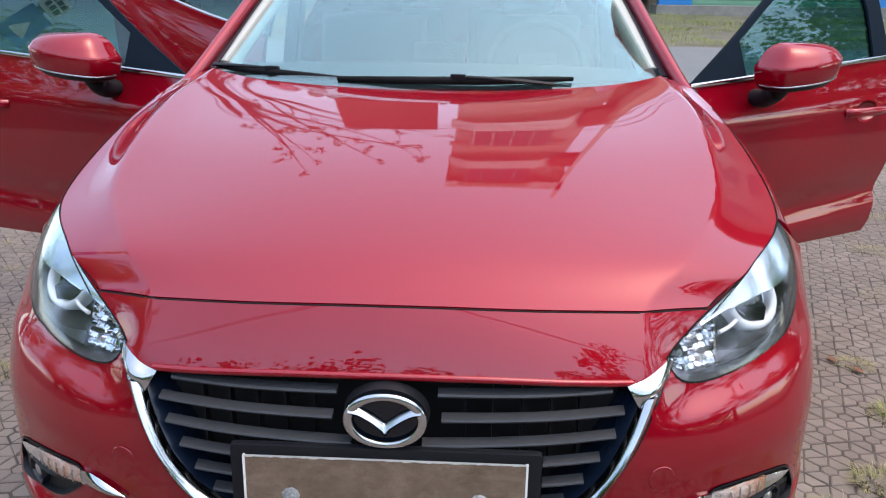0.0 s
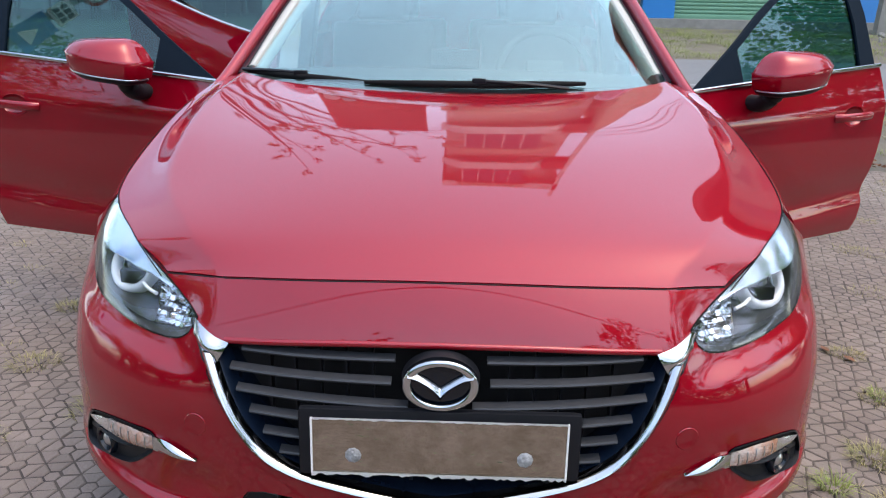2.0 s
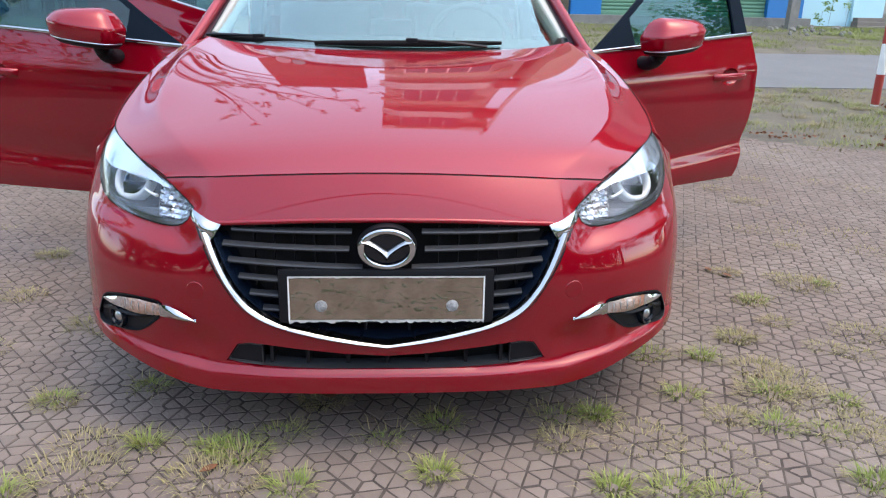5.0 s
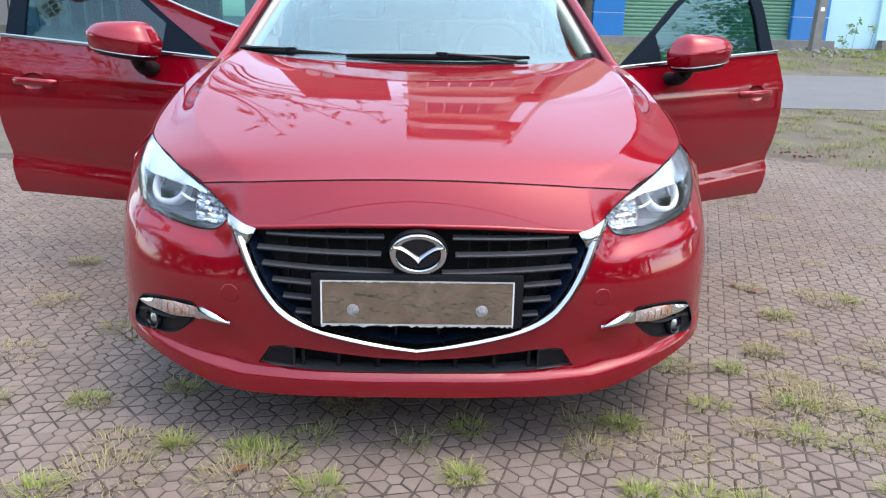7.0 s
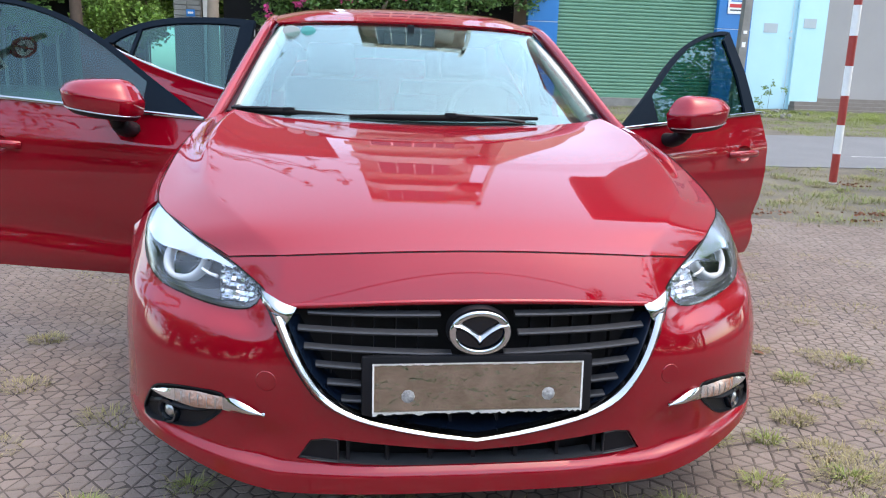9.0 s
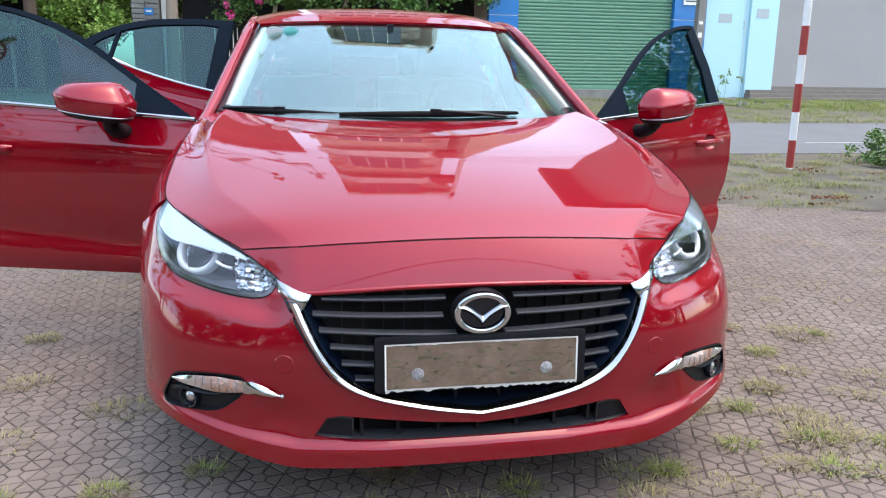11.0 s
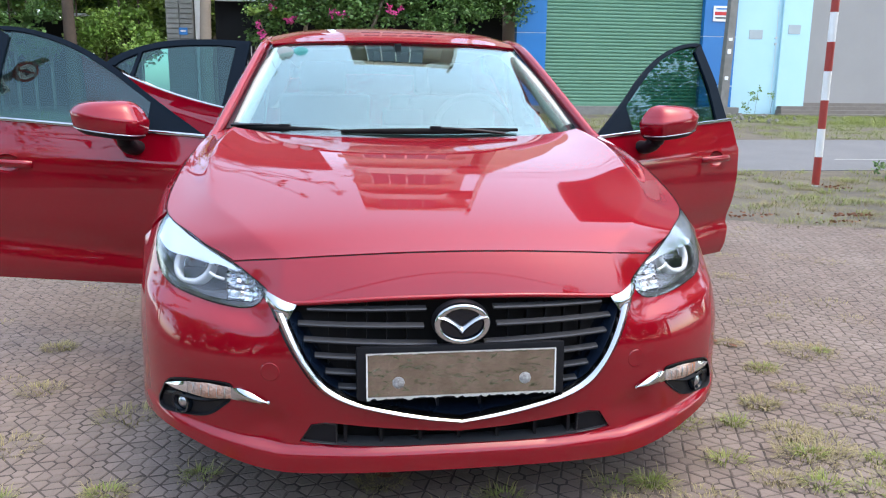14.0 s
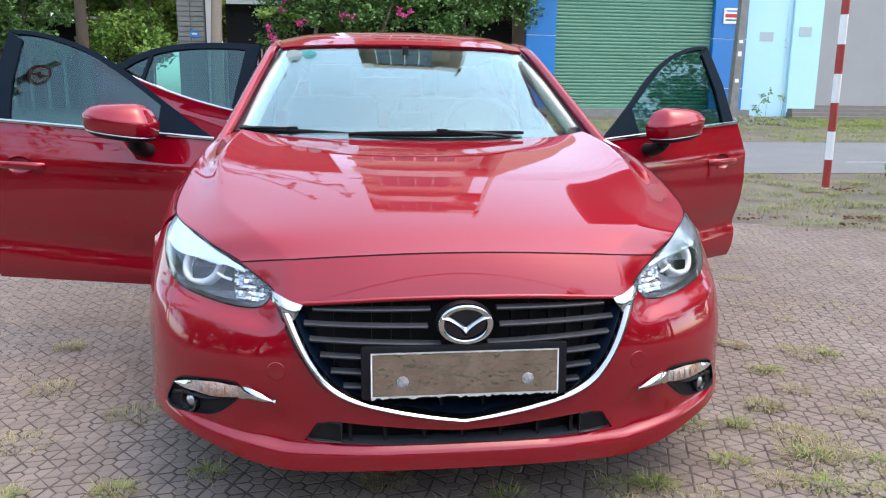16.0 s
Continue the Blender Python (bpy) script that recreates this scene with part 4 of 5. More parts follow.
def strip(name, y0, y1, material, label, lift, x0=-150, x1=150):
    ys = [y0 + (y1 - y0) * i / 8 for i in range(9)]
    b = grid([[(x, y, ground_z(y) + lift) for x in (x0, x1)] for y in ys])
    return tagged(part(name, thicken(b, .006), material), label, name, kind="structure")


strip("road", 8.45, 12.3, ASPHALT, "grey asphalt road with faint white dashes", -.010)
LINE = mat("road_line", (0.6, 0.6, 0.58), 0.8, var=0.8, scale=12, hue=(0.33, 0.33, 0.33))
for i in range(-6, 9):
    tagged(part("road_line", box(7.6 + 4.5 * i, 9.4 + 4.5 * i, 9.55, 9.65, ground_z(9.6) - .009, ground_z(9.6) - .004), LINE),
           "faint white dash on the road", "road line", kind="structure")
strip("pavement_bed", -6, 4.4, JOINT, "dark sandy bed under the pavers", -.009, -9, 0)
strip("pavement_bed", -6, 4.25, JOINT, "dark sandy bed under the pavers", -.009, 0, 9)

# ---- houses over the road ----
BLUE = mat("blue_panel", (0.004, 0.15, 0.42), 0.4, var=0.25, scale=1.2, hue=(0.006, 0.18, 0.46))
SHUT = mat("green_shutter", (0.115, 0.245, 0.165), 0.5, spec=0.2, var=0.35, scale=1.5, hue=(0.15, 0.28, 0.19))
CYAN = mat("pale_blue_wall", (0.42, 0.66, 0.73), 0.85, var=0.4, scale=1.1, hue=(0.50, 0.72, 0.77), bump=0.1, bscale=30)
GREYW = mat("grey_wall", (0.30, 0.285, 0.275), 0.85, var=0.4, scale=0.9, hue=(0.35, 0.335, 0.32), bump=0.1, bscale=30)
PATCH = mat("grey_patch", (0.40, 0.45, 0.46), 0.85, var=0.4, scale=3, hue=(0.34, 0.38, 0.39))
CREAM = mat("cream_render", (0.52, 0.40, 0.30), 0.85, var=0.4, scale=0.7, hue=(0.42, 0.30, 0.22), bump=0.1, bscale=20)
PINKW = mat("pink_render", (0.62, 0.50, 0.44), 0.85, var=0.3, scale=0.7, hue=(0.5, 0.4, 0.35))
CONC = mat("concrete", (0.23, 0.22, 0.20), 0.9, var=0.7, scale=3.5, hue=(0.13, 0.125, 0.11), bump=0.3, bscale=25)
TILE = mat("red_roof", (0.30, 0.07, 0.05), 0.7, var=0.5, scale=1.5, hue=(0.4, 0.12, 0.08))
WINDOW = mat("house_window", (0.05, 0.07, 0.08), 0.08, coat=0.5, var=0.3, scale=2)
TRIM = mat("pale_trim", (0.72, 0.70, 0.66), 0.7, var=0.3, scale=2)
# near-black that paints the shade inside the doorway and shed
SHADEBLACK = mat("interior_shade", (0.008, 0.008, 0.009), 0.9)
STEPS = mat("step_stone", (0.20, 0.175, 0.15), 0.9, var=0.7, scale=5, hue=(0.15, 0.125, 0.105), bump=0.4, bscale=20)

shop = empty("shop_front", "blue shop front with a closed green roller shutter", "building")
part("wall", box(4.75, 11.3, 20.25, 26, .6, 5.3), CREAM, shop, "plain brown rendered wall")
part("upper_wall", prism([(4.75, 5.3), (7.6, 5.3), (7.6, 7.5), (6.2, 9.0), (4.75, 11.3)], 20.25, 26), CREAM, shop, "brown rendered gable wall")
part("plinth", box(4.6, 11.3, 19.5, 20.25, .55, .80, .01), CONC, shop)
cols = [(4.75, 5.60), (10.27, 11.28)]
for x0, x1 in cols:
    for z0, z1 in ((.80, 1.40), (1.42, 2.80), (2.82, 4.4)):
        part("panel", box(x0, x1, 19.98, 20.25, z0, z1, .006), BLUE, shop, "glossy blue panel")
    for z in (1.41, 2.81):
        part("panel_joint", box(x0, x1, 20.0, 20.25, z - .01, z + .01), TRIM, shop)
part("lintel", box(4.75, 11.28, 19.98, 20.25, 4.4, 5.2, .01), BLUE, shop)
slats = part("shutter", box(5.6, 10.27, 20.16, 20.2, .80, 4.4), SHUT, shop, "closed green roller shutter")
for i in range(37):
    z = .83 + i * .0975
    b = grid([[(x, 20.16 - d, z + h) for x in (5.61, 10.26)] for h, d in ((0, 0), (.012, .018), (.045, .028), (.080, .02), (.0915, .0))])
    part("shutter_slat", b, SHUT, slats, "", 50)
part("bottom_rail", box(5.6, 10.27, 20.10, 20.2, .795, .87, .01), SHUT, slats)
sign = tagged(part("wall_sign", box(10.52, 11.02, 19.94, 19.975, 3.23, 3.66, .004), WHITE), "small white sign with lettering bars on a blue column", "sign")
for z, w, c in ((3.58, .36, BLUE), (3.45, .42, mat("sign_red", (0.55, 0.03, 0.03), 0.6)), (3.33, .38, SLATGREY)):
    part("lettering_bar", box(10.77 - w / 2, 10.77 + w / 2, 19.934, 19.942, z - (.05 if w > .4 else .02), z + (.05 if w > .4 else .02)), c, sign)

pale = empty("house", "pale blue rendered house wall with two grey patches", "house", "street houses")
part("wall", box(11.33, 13.62, 20.1, 27, .6, 5.4), CYAN, pale)
part("pilaster", box(12.72, 13.62, 20.0, 20.1, .6, 5.4, .006), CYAN, pale)
for x, z, w in ((11.96, 2.9, .42), (13.1, 3.06, .38)):
    part("patch", box(x - w / 2, x + w / 2, 19.985 if x > 12.7 else 20.09, 20.1, z - .13, z + .13), PATCH, pale, "grey painted-over patch")
part("cable", tube([(12.58, 20.07, .9), (12.60, 20.07, 2.6), (12.57, 20.07, 5.3)], .006, 6, 12), TRIM, pale)
for z in (2.62, 2.80):
    part("cable_clip", box(12.56, 12.62, 20.05, 20.10, z, z + .04), TRIM, pale)
part("roof", box(11.25, 13.7, 19.9, 27.1, 5.4, 5.6, .02), CONC, pale)

grey = empty("house", "tall grey rendered house with a jutting roof above concrete steps", "house", "street houses")
part("wall", box(13.66, 30, 20.4, 28, .6, 17.2), GREYW, grey)
part("roof", thicken(grid([[(11.3, 18.6, 17.6), (31, 18.6, 18.6)], [(12.0, 29, 17.6), (31, 29, 18.6)]]), .5), TILE, grey)
for k in range(4):
    part("step", box(12.95 - .18 * k, 30, 20.4 - .32 * (k + 1), 20.4 - .32 * k, .5, .97 - .105 * k - .02, .01), STEPS, grey, "worn concrete step")
for x in (15, 18.5, 22):
    for z in (5, 9, 13):
        part("window", box(x, x + 1.7, 20.34, 20.42, z, z + 2.0), WINDOW, grey)

# tall house behind the hedge, with bay windows
bay = empty("house", "tall rendered town house with bay windows on each storey", "house", "street houses")
part("wall", box(-.4, 4.4, 22.0, 30, .6, 17.6), PINKW, bay)
for z in (6.6, 10.8, 15.0):
    part("bay", thicken(grid([[(-.5, 22.0, h), (.3, 21.1, h), (3.3, 21.1, h), (4.0, 22.0, h)] for h in (z, z + .85)]), .12), TRIM, bay)
    part("bay", thicken(grid([[(-.5, 22.0, h), (.3, 21.1, h), (3.3, 21.1, h), (4.0, 22.0, h)] for h in (z + 2.6, z + 3.0)]), .12), CREAM, bay)
    for i in range(4):
        x0 = .35 + .74 * i
        part("window", box(x0, x0 + .66, 21.12, 21.18, z + .9, z + 2.55), WINDOW, bay)
        part("curtain", box(x0 + .05, x0 + .61, 21.20, 21.22, z + .9, z + 2.5), TRIM, bay)
        part("mullion", box(x0 - .05, x0, 21.08, 21.18, z + .85, z + 2.6), TRIM, bay)
    part("balcony_wall", box(4.0, 5.1, 21.3, 22.2, z, z + .9), TILE, bay)
    part("balcony_post", box(4.95, 5.15, 21.2, 21.4, z, z + 4.2), TRIM, bay)
part("parapet", box(-.6, 5.2, 21.2, 30, 17.6, 18.3), TRIM, bay)
brick = empty("house", "low house with a red tiled upper wall", "house", "street houses")
part("wall", box(-4.4, -.8, 26, 32, .6, 9.8), CREAM, brick)
part("tiled_wall", box(-5.4, -1.3, 25.8, 26, 9.6, 14.0), TILE, brick)

# ---- street furniture ----
RED = mat("barrier_red", (0.36, 0.035, 0.025), 0.5, var=0.5, scale=10, hue=(0.26, 0.03, 0.025))
pole = empty("marker_pole", "thin steel pole banded in red and white paint", "pole")
for k in range(9):
    if k == 0:
        z0, z1 = -.02, .015
    else:
        z0, z1 = .015 + .352 * (k - 1), .015 + .352 * k
    lean = lambda z: Vector((5.745 + .004 * z, 7.24, z))
    part("band", tube([lean(z0), lean((z0 + z1) / 2), lean(z1)], .047, 14), WHITE if k % 2 == 0 else RED, pole, "", 60)
up = empty("utility_pole", "weathered square concrete utility pole in the verge", "pole")
b = grid([[(10.35 + .03 * z + w * a, 18.75 + w * c, z) for a, c in ((-1, -1), (1, -1), (1, 1), (-1, 1))] for z, w in ((.5, .115), (4, .10), (9, .08))], True)
part("shaft", b, CONC, up, "", 30)
for z, h in ((1.55, .10), (2.25, .13), (2.6, .08)):
    part("paper", box(10.29 + .03 * z, 10.39 + .03 * z, 18.625, 18.645, z, z + h), WHITE, up, "torn white notice")

# left of the hedge: pier, doorway, shed
pier = tagged(part("gate_pier", box(-4.75, -4.05, 20.3, 20.9, .6, 5.5), CONC), "rough grey block pier beside a doorway", "pier")
rnd = random.Random(3)
for k in range(34):
    for i in range(2):
        x0 = -4.75 + .35 * i
        part("block", box(x0 + .01, x0 + .34, 20.27 - rnd.random() * .015, 20.31, .66 + .13 * k, .775 + .13 * k, .008, 1), CONC, pier)
num = tagged(part("house_plaque", box(-4.42, -4.20, 20.24, 20.262, 2.58, 2.76, .004), BLUE), "small blue enamel plaque with a pale bar on a pier", "plaque")
part("lettering_bar", box(-4.38, -4.24, 20.236, 20.243, 2.65, 2.70), TRIM, num)
doorway = empty("doorway", "dark open doorway under a pale beam", "doorway")
# solid slab; the doorway's inner shade is its colour
part("shade_slab", box(-3.6, 4.6, 21.2, 21.4, .6, 3.9), SHADEBLACK, doorway)
part("post", box(-4.02, -3.86, 20.4, 20.6, .6, 4.2, .01), TRIM, doorway)
part("beam", box(-3.5, -.6, 20.6, 20.75, 3.52, 3.62), TRIM, doorway)
part("roof_edge", box(-3.6, 4.6, 20.4, 21.4, 3.75, 3.95), CONC, doorway)
for i in range(6):
    part("rail", box(-2.75 + .12 * i, -2.72 + .12 * i, 20.9, 20.93, .7, 2.35), TRIM, doorway)
shed = empty("shed", "low open shed with a pale sheet roof among trees", "shed")
part("roof", moved(box(-2.4, 2.4, -1, 1, 0, .06), pose(-8.6, 23.2, 3.25, 4, 0, 0)), TRIM, shed)
# back wall coloured near-black for the shade under the roof
part("back", box(-11, -6.4, 23.8, 24, .6, 3.2), SHADEBLACK, shed)
for x in (-10.8, -6.4):
    part("post", box(x, x + .1, 22.3, 22.4, .6, 3.2), CONC, shed)
for k in range(9):
    tagged(part("fence_post", box(-10.4 + .42 * k, -10.34 + .42 * k, 19.4, 19.46, .6, 2.05 + .12 * (k % 3)), CONC), "grey weathered fence post", "fence post", "garden fence")
far = tagged(part("garden_wall", box(-60, -8.6, 25, 25.4, .5, 3.0), GREYW), "plain wall along the far gardens", "wall", kind="structure")
tagged(part("garden_wall", box(30, 70, 22, 22.4, .5, 6), GREYW), "plain wall along the far gardens", "wall", kind="structure")


# ---- plants ----
LEAF = mat("leaf_green", (0.14, 0.25, 0.035), 0.5, var=0.8, scale=1.4, hue=(0.24, 0.33, 0.065), rnd=0.35)
LEAFD = mat("leaf_dark", (0.062, 0.14, 0.028), 0.5, var=0.8, scale=1.4, hue=(0.11, 0.20, 0.042), rnd=0.35)
PETAL = mat("pink_petal", (0.65, 0.06, 0.25), 0.6, rnd=0.2)
BARK = mat("bark", (0.10, 0.066, 0.046), 0.9, var=0.7, scale=6, hue=(0.055, 0.04, 0.03), bump=0.6, bscale=22)
BARKP = mat("pale_bark", (0.30, 0.235, 0.18), 0.9, var=0.7, scale=6, hue=(0.26, 0.2, 0.15), bump=0.5, bscale=22)
GRASS = mat("grass_green", (0.19, 0.25, 0.05), 0.6, var=0.7, scale=4, hue=(0.31, 0.315, 0.09), rnd=0.3)
STRAW = mat("grass_dry", (0.33, 0.27, 0.145), 0.75, var=0.8, scale=4, hue=(0.23, 0.235, 0.085), rnd=0.3)


def leaves(blobs, n, size, seed, flat=.5):
    """Many small bent leaves in uneven clumps: blobs of centre, radii."""
    r = np.random.RandomState(seed)
    vs, fs = [], []
    vol = np.array([b[3] * b[4] * b[5] for b in blobs]) ** .67
    for (x, y, z, rx, ry, rz), k in zip(blobs, (n * vol / vol.sum()).astype(int)):
        sub = r.normal(size=(max(k // 60, 3), 3))
        sub = sub / np.linalg.norm(sub, axis=1)[:, None] * r.uniform(.45, 1.0, (len(sub), 1))
        for i in range(k):
            c = sub[i % len(sub)] + r.normal(size=3) * .17
            p = np.array([x, y, z]) + c * [rx, ry, rz]
            d = r.normal(size=3)
            d[2] *= flat
            d /= np.linalg.norm(d)
            w = np.cross(d, r.normal(size=3))
            w /= np.linalg.norm(w)
            s = size * r.uniform(.6, 1.3)
            nrm = np.cross(d, w)
            m = len(vs)
            vs += [tuple(p), tuple(p + d * s * .5 + w * s * .32 + nrm * s * .08), tuple(p + d * s), tuple(p + d * s * .5 - w * s * .32 + nrm * s * .08)]
            fs += [(m, m + 1, m + 2), (m, m + 2, m + 3)]
    me = bpy.data.meshes.new("leaves")
    me.from_pydata(vs, [], fs)
    return me


def crown(name, blobs, n, size, seed, material, parent=None, flat=.5):
    me = leaves(blobs, n, size, seed, flat)
    me.materials.append(material)
    ob = new(name, me)
    if parent is not None:
        ob.parent = parent
    return ob


def tree(label, x, y, h, r, blobs, n, size, seed, bark=BARK, leaf=LEAF, lean=0.0, z0=None):
    t = empty("tree", label, "tree", "street trees")
    z0 = ground_z(y) - .1 if z0 is None else z0
    rr = random.Random(seed)
    part("trunk", tube([(x, y, z0), (x + lean * .3, y, z0 + h * .35), (x + lean * .7 + .05, y, z0 + h * .7), (x + lean, y, z0 + h)], lambda t: r * (1.25 - .6 * t), 10, 14), bark, t, "", 60)
    for bx, by, bz, *_ in blobs[:7]:
        s = z0 + h * rr.uniform(.6, .98)
        k = (s - z0) / h
        a = Vector((x + lean * k, y, s))
        e = Vector((bx, by, bz))
        part("limb", tube([a, (a + e) / 2 + Vector((rr.uniform(-.2, .2), rr.uniform(-.2, .2), .25)), e], lambda t: r * (.45 - .35 * t), 7, 10), bark, t, "", 60)
    crown("crown", blobs, n, size, seed, leaf, t)
    return t


def cloud(x, y, z, r, k, seed, sq=.8):
    q = random.Random(seed)
    return [(x + q.uniform(-1, 1) * r, y + q.uniform(-1, 1) * r, z + q.uniform(-.7, .8) * r * sq, r * q.uniform(.35, .6), r * q.uniform(.35, .6), r * q.uniform(.3, .5)) for _ in range(k)]


# flowering hedge over the doorway
hedge = empty("flowering_hedge", "dense green bougainvillea hedge with pink flowers", "hedge")
q = random.Random(8)
blobs = [(-1.9 + 6.4 * i / 17 + q.uniform(-.2, .2), 19.7 + q.uniform(-.3, .3), 3.35 + q.uniform(-.25, .9) - .25 * (i % 3 == 0), .75, .6, .62) for i in range(18)]
blobs += [(-1.2 + 1.9 * i, 19.9, 4.6, 1.0, .7, .8) for i in range(4)]
crown("foliage", blobs, 26000, .11, 2, LEAFD, hedge)
tagged(crown("flower_mass", [(-2.2, 19.35, 2.75, .18, .15, .35), (-1.35, 19.2, 2.95, .22, .15, .16), (-.2, 19.15, 3.2, .25, .2, .2), (1.3, 19.1, 3.25, .2, .2, .2), (-1.8, 19.3, 3.4, .2, .2, .2)], 420, .085, 4, PETAL, hedge), kind="stuff")
crown("sprays", [(-2.3, 19.5, 3.1, .5, .3, .25), (-1.7, 19.4, 3.2, .45, .3, .25)], 420, .10, 6, LEAF, hedge)
for x0, x1 in ((2.9, 2.95), (.5, 1.0), (-1.2, -.9)):
    part("stem", tube([(x0, 19.9, .6), (x0 + .05, 19.85, 2.2), (x1, 19.8, 3.6)], .055, 8, 12), BARKP, hedge, "", 60)
tree("brown-trunked garden tree with a broad green crown", -6.85, 19.3, 5.5, .145, cloud(-7.4, 19.8, 5.6, 2.4, 12, 3), 5000, .15, 5, lean=-.15)
tree("pale-trunked tree beside the doorway", -3.70, 19.9, 5.4, .15, cloud(-3.6, 20.0, 6.6, 1.8, 9, 9), 3000, .14, 6, BARKP, lean=.05)


def bush(label, blobs, n, size, seed, leaf):
    bs = empty("bush", label, "bush", "garden bushes")
    crown("foliage", blobs, n, size, seed, leaf, bs)
    for bx, by, bz, br, *_ in blobs[:4]:
        part("stem", tube([(bx, by, ground_z(by) - .05), (bx + .05, by, bz)], .025 if br > .3 else .004, 6), BARK, bs)


bush("round dense green garden bush", cloud(-8.6, 18.6, 2.7, 1.0, 10, 11), 7500, .105, 7, LEAFD)
bush("tall light green shrubs by the fence", cloud(-5.6, 20.6, 2.7, 1.15, 14, 12), 9500, .115, 8, LEAF)
bush("tall light green shrubs by the fence", cloud(-5.2, 21.6, 4.0, 1.3, 9, 13), 3200, .2, 9, LEAF)
bush("dark green shrubs behind the fence", cloud(-10.8, 20.0, 3.2, 1.8, 12, 14), 4200, .2, 10, LEAFD)
bush("dark green shrubs behind the fence", cloud(-14.5, 20.5, 3.2, 2.4, 12, 15), 3600, .24, 11, LEAFD)
bush("low green weeds at the wall's foot", [(11.6, 19.6, 1.0, .22, .2, .3), (11.85, 19.6, 1.25, .2, .15, .3), (12.4, 19.7, 1.2, .14, .1, .2)], 240, .06, 12, LEAF)
bush("small green shrub by the road's edge", [(7.30, 7.7, .20, .30, .25, .2), (7.6, 7.8, .26, .3, .25, .24), (7.15, 7.3, .12, .3, .25, .12)], 1500, .05, 13, LEAFD)
bush("tall light green shrubs by the fence", cloud(-7.0, 21.8, 4.6, 1.7, 14, 16), 7500, .14, 14, LEAF)
bush("dark green shrubs behind the fence", cloud(-5.4, 24.5, 4.4, 2.0, 14, 18), 5200, .26, 16, LEAF)
bush("dark green shrubs behind the fence", cloud(-9.0, 26.0, 5.0, 2.6, 14, 19), 5200, .28, 17, LEAF)
bush("high green foliage beyond the gardens", cloud(-9.5, 31.0, 6.5, 5.0, 18, 20), 9000, .34, 18, LEAF)
bush("low dark shrubs beside the parking place", cloud(9.0, 3.2, 2.2, 1.9, 18, 21), 12000, .12, 19, LEAFD)
bush("dark green shrubs behind the fence", cloud(-9.4, 22.0, 4.6, 2.0, 12, 17), 4200, .22, 15, LEAFD)

# round the car: trees, a house and a road sign that its paint and glass mirror
tree("broad leafy tree behind the parking place", -10.5, -1.0, 4.4, .22, cloud(-10.5, -1.0, 4.4, 2.3, 20, 41), 18000, .10, 21)
tree("broad leafy tree behind the parking place", -13.5, -8.0, 3.6, .22, cloud(-13.5, -8, 3.6, 2.6, 14, 42), 5000, .24, 22, leaf=LEAFD)
tree("broad leafy tree behind the parking place", -14.5, 6.0, 4.6, .2, cloud(-14.5, 6.0, 4.6, 2.8, 14, 43), 4500, .22, 23)
tree("tall open-crowned tree with bright gaps", 10.0, 3.6, 4.2, .2, cloud(10.0, 3.0, 4.3, 2.3, 20, 44) + [(10.4, 5.2, 7.4, .9, .9, .6)], 26000, .11, 24)
tree("tall open-crowned tree with bright gaps", 12.5, -4.0, 5.2, .22, cloud(12.5, -4, 5.4, 3.4, 14, 45), 4500, .22, 25, leaf=LEAFD)
for i, x in enumerate((-11.5, 11.5)):
    tree("leafy tree in the row behind the parking place", x, -12.5 - .8 * (i % 2), 4.0, .2, cloud(x, -12.5, 4.0, 2.6, 12, 50 + i), 3200, .24, 30 + i, leaf=LEAF if i % 2 else LEAFD)
tree("broad leafy tree behind the parking place", 7.6, -8.2, 4.2, .2, cloud(7.6, -8.2, 4.8, 2.5, 14, 46), 4500, .20, 26)
# unseen thicket, added to keep the low sky out of the bumper's reflections
arc = [radians(120 + 8.2 * i) for i in range(18)]
wood = crown("thicket", [((13.2 + 1.1 * (i % 3)) * math.sin(a), 1.0 + (13.2 + 1.1 * (i % 3)) * math.cos(a), 2.3 + .5 * (i % 2), 2.0, 2.0, 2.5 + .3 * (i % 3)) for i, a in enumerate(arc)], 34000, .34, 71, LEAFD)
tagged(wood, "dense dark thicket added unseen behind the parking place to darken reflections", "thicket", kind="stuff")
# bare twigs against the sky over the road
twig = empty("bare_tree", "nearly bare tree reaching over the road", "tree")
q = random.Random(61)
part("trunk", tube([(-11.5, 13.6, .3), (-10.6, 13.6, 3.5), (-5.2, 13.5, 7.4)], lambda t: .16 - .07 * t, 10, 14), BARK, twig, "", 60)
ends = []
for k in range(9):
    a = Vector((-5.2 - .3 * (k % 2), 13.5, 5.6 + .16 * k))
    e = a + Vector((q.uniform(.6, 4.6), q.uniform(-1.2, 1.4), q.uniform(1.2, 4.6)))
    mid_ = (a + e) / 2 + Vector((0, q.uniform(-.4, .4), q.uniform(-.5, .2)))
    part("limb", tube([a, mid_, e], lambda t: .055 - .042 * t, 6, 12), BARK, twig, "", 60)
    for f in (.45, .65, .85, 1.0):
        b0 = a + (e - a) * f
        b1 = b0 + Vector((q.uniform(-.5, .9), q.uniform(-.5, .5), q.uniform(-.1, 1.0)))
        part("twig", tube([b0, (b0 + b1) / 2 + Vector((.08, 0, .1)), b1], lambda t: .016 - .010 * t, 5, 6), BARK, twig)
        ends.append((*b1, .22, .22, .12))
crown("leaf_clusters", ends, 700, .13, 62, LEAFD, twig)
# sign post beside the car
BLUE2 = mat("sign_blue", (0.02, 0.14, 0.42), 0.4)
post = empty("road_sign", "road sign post with a red-ringed disc and two boards", "road sign", m=pose(-3.62, 1.21, 0, 0, 0, 62))
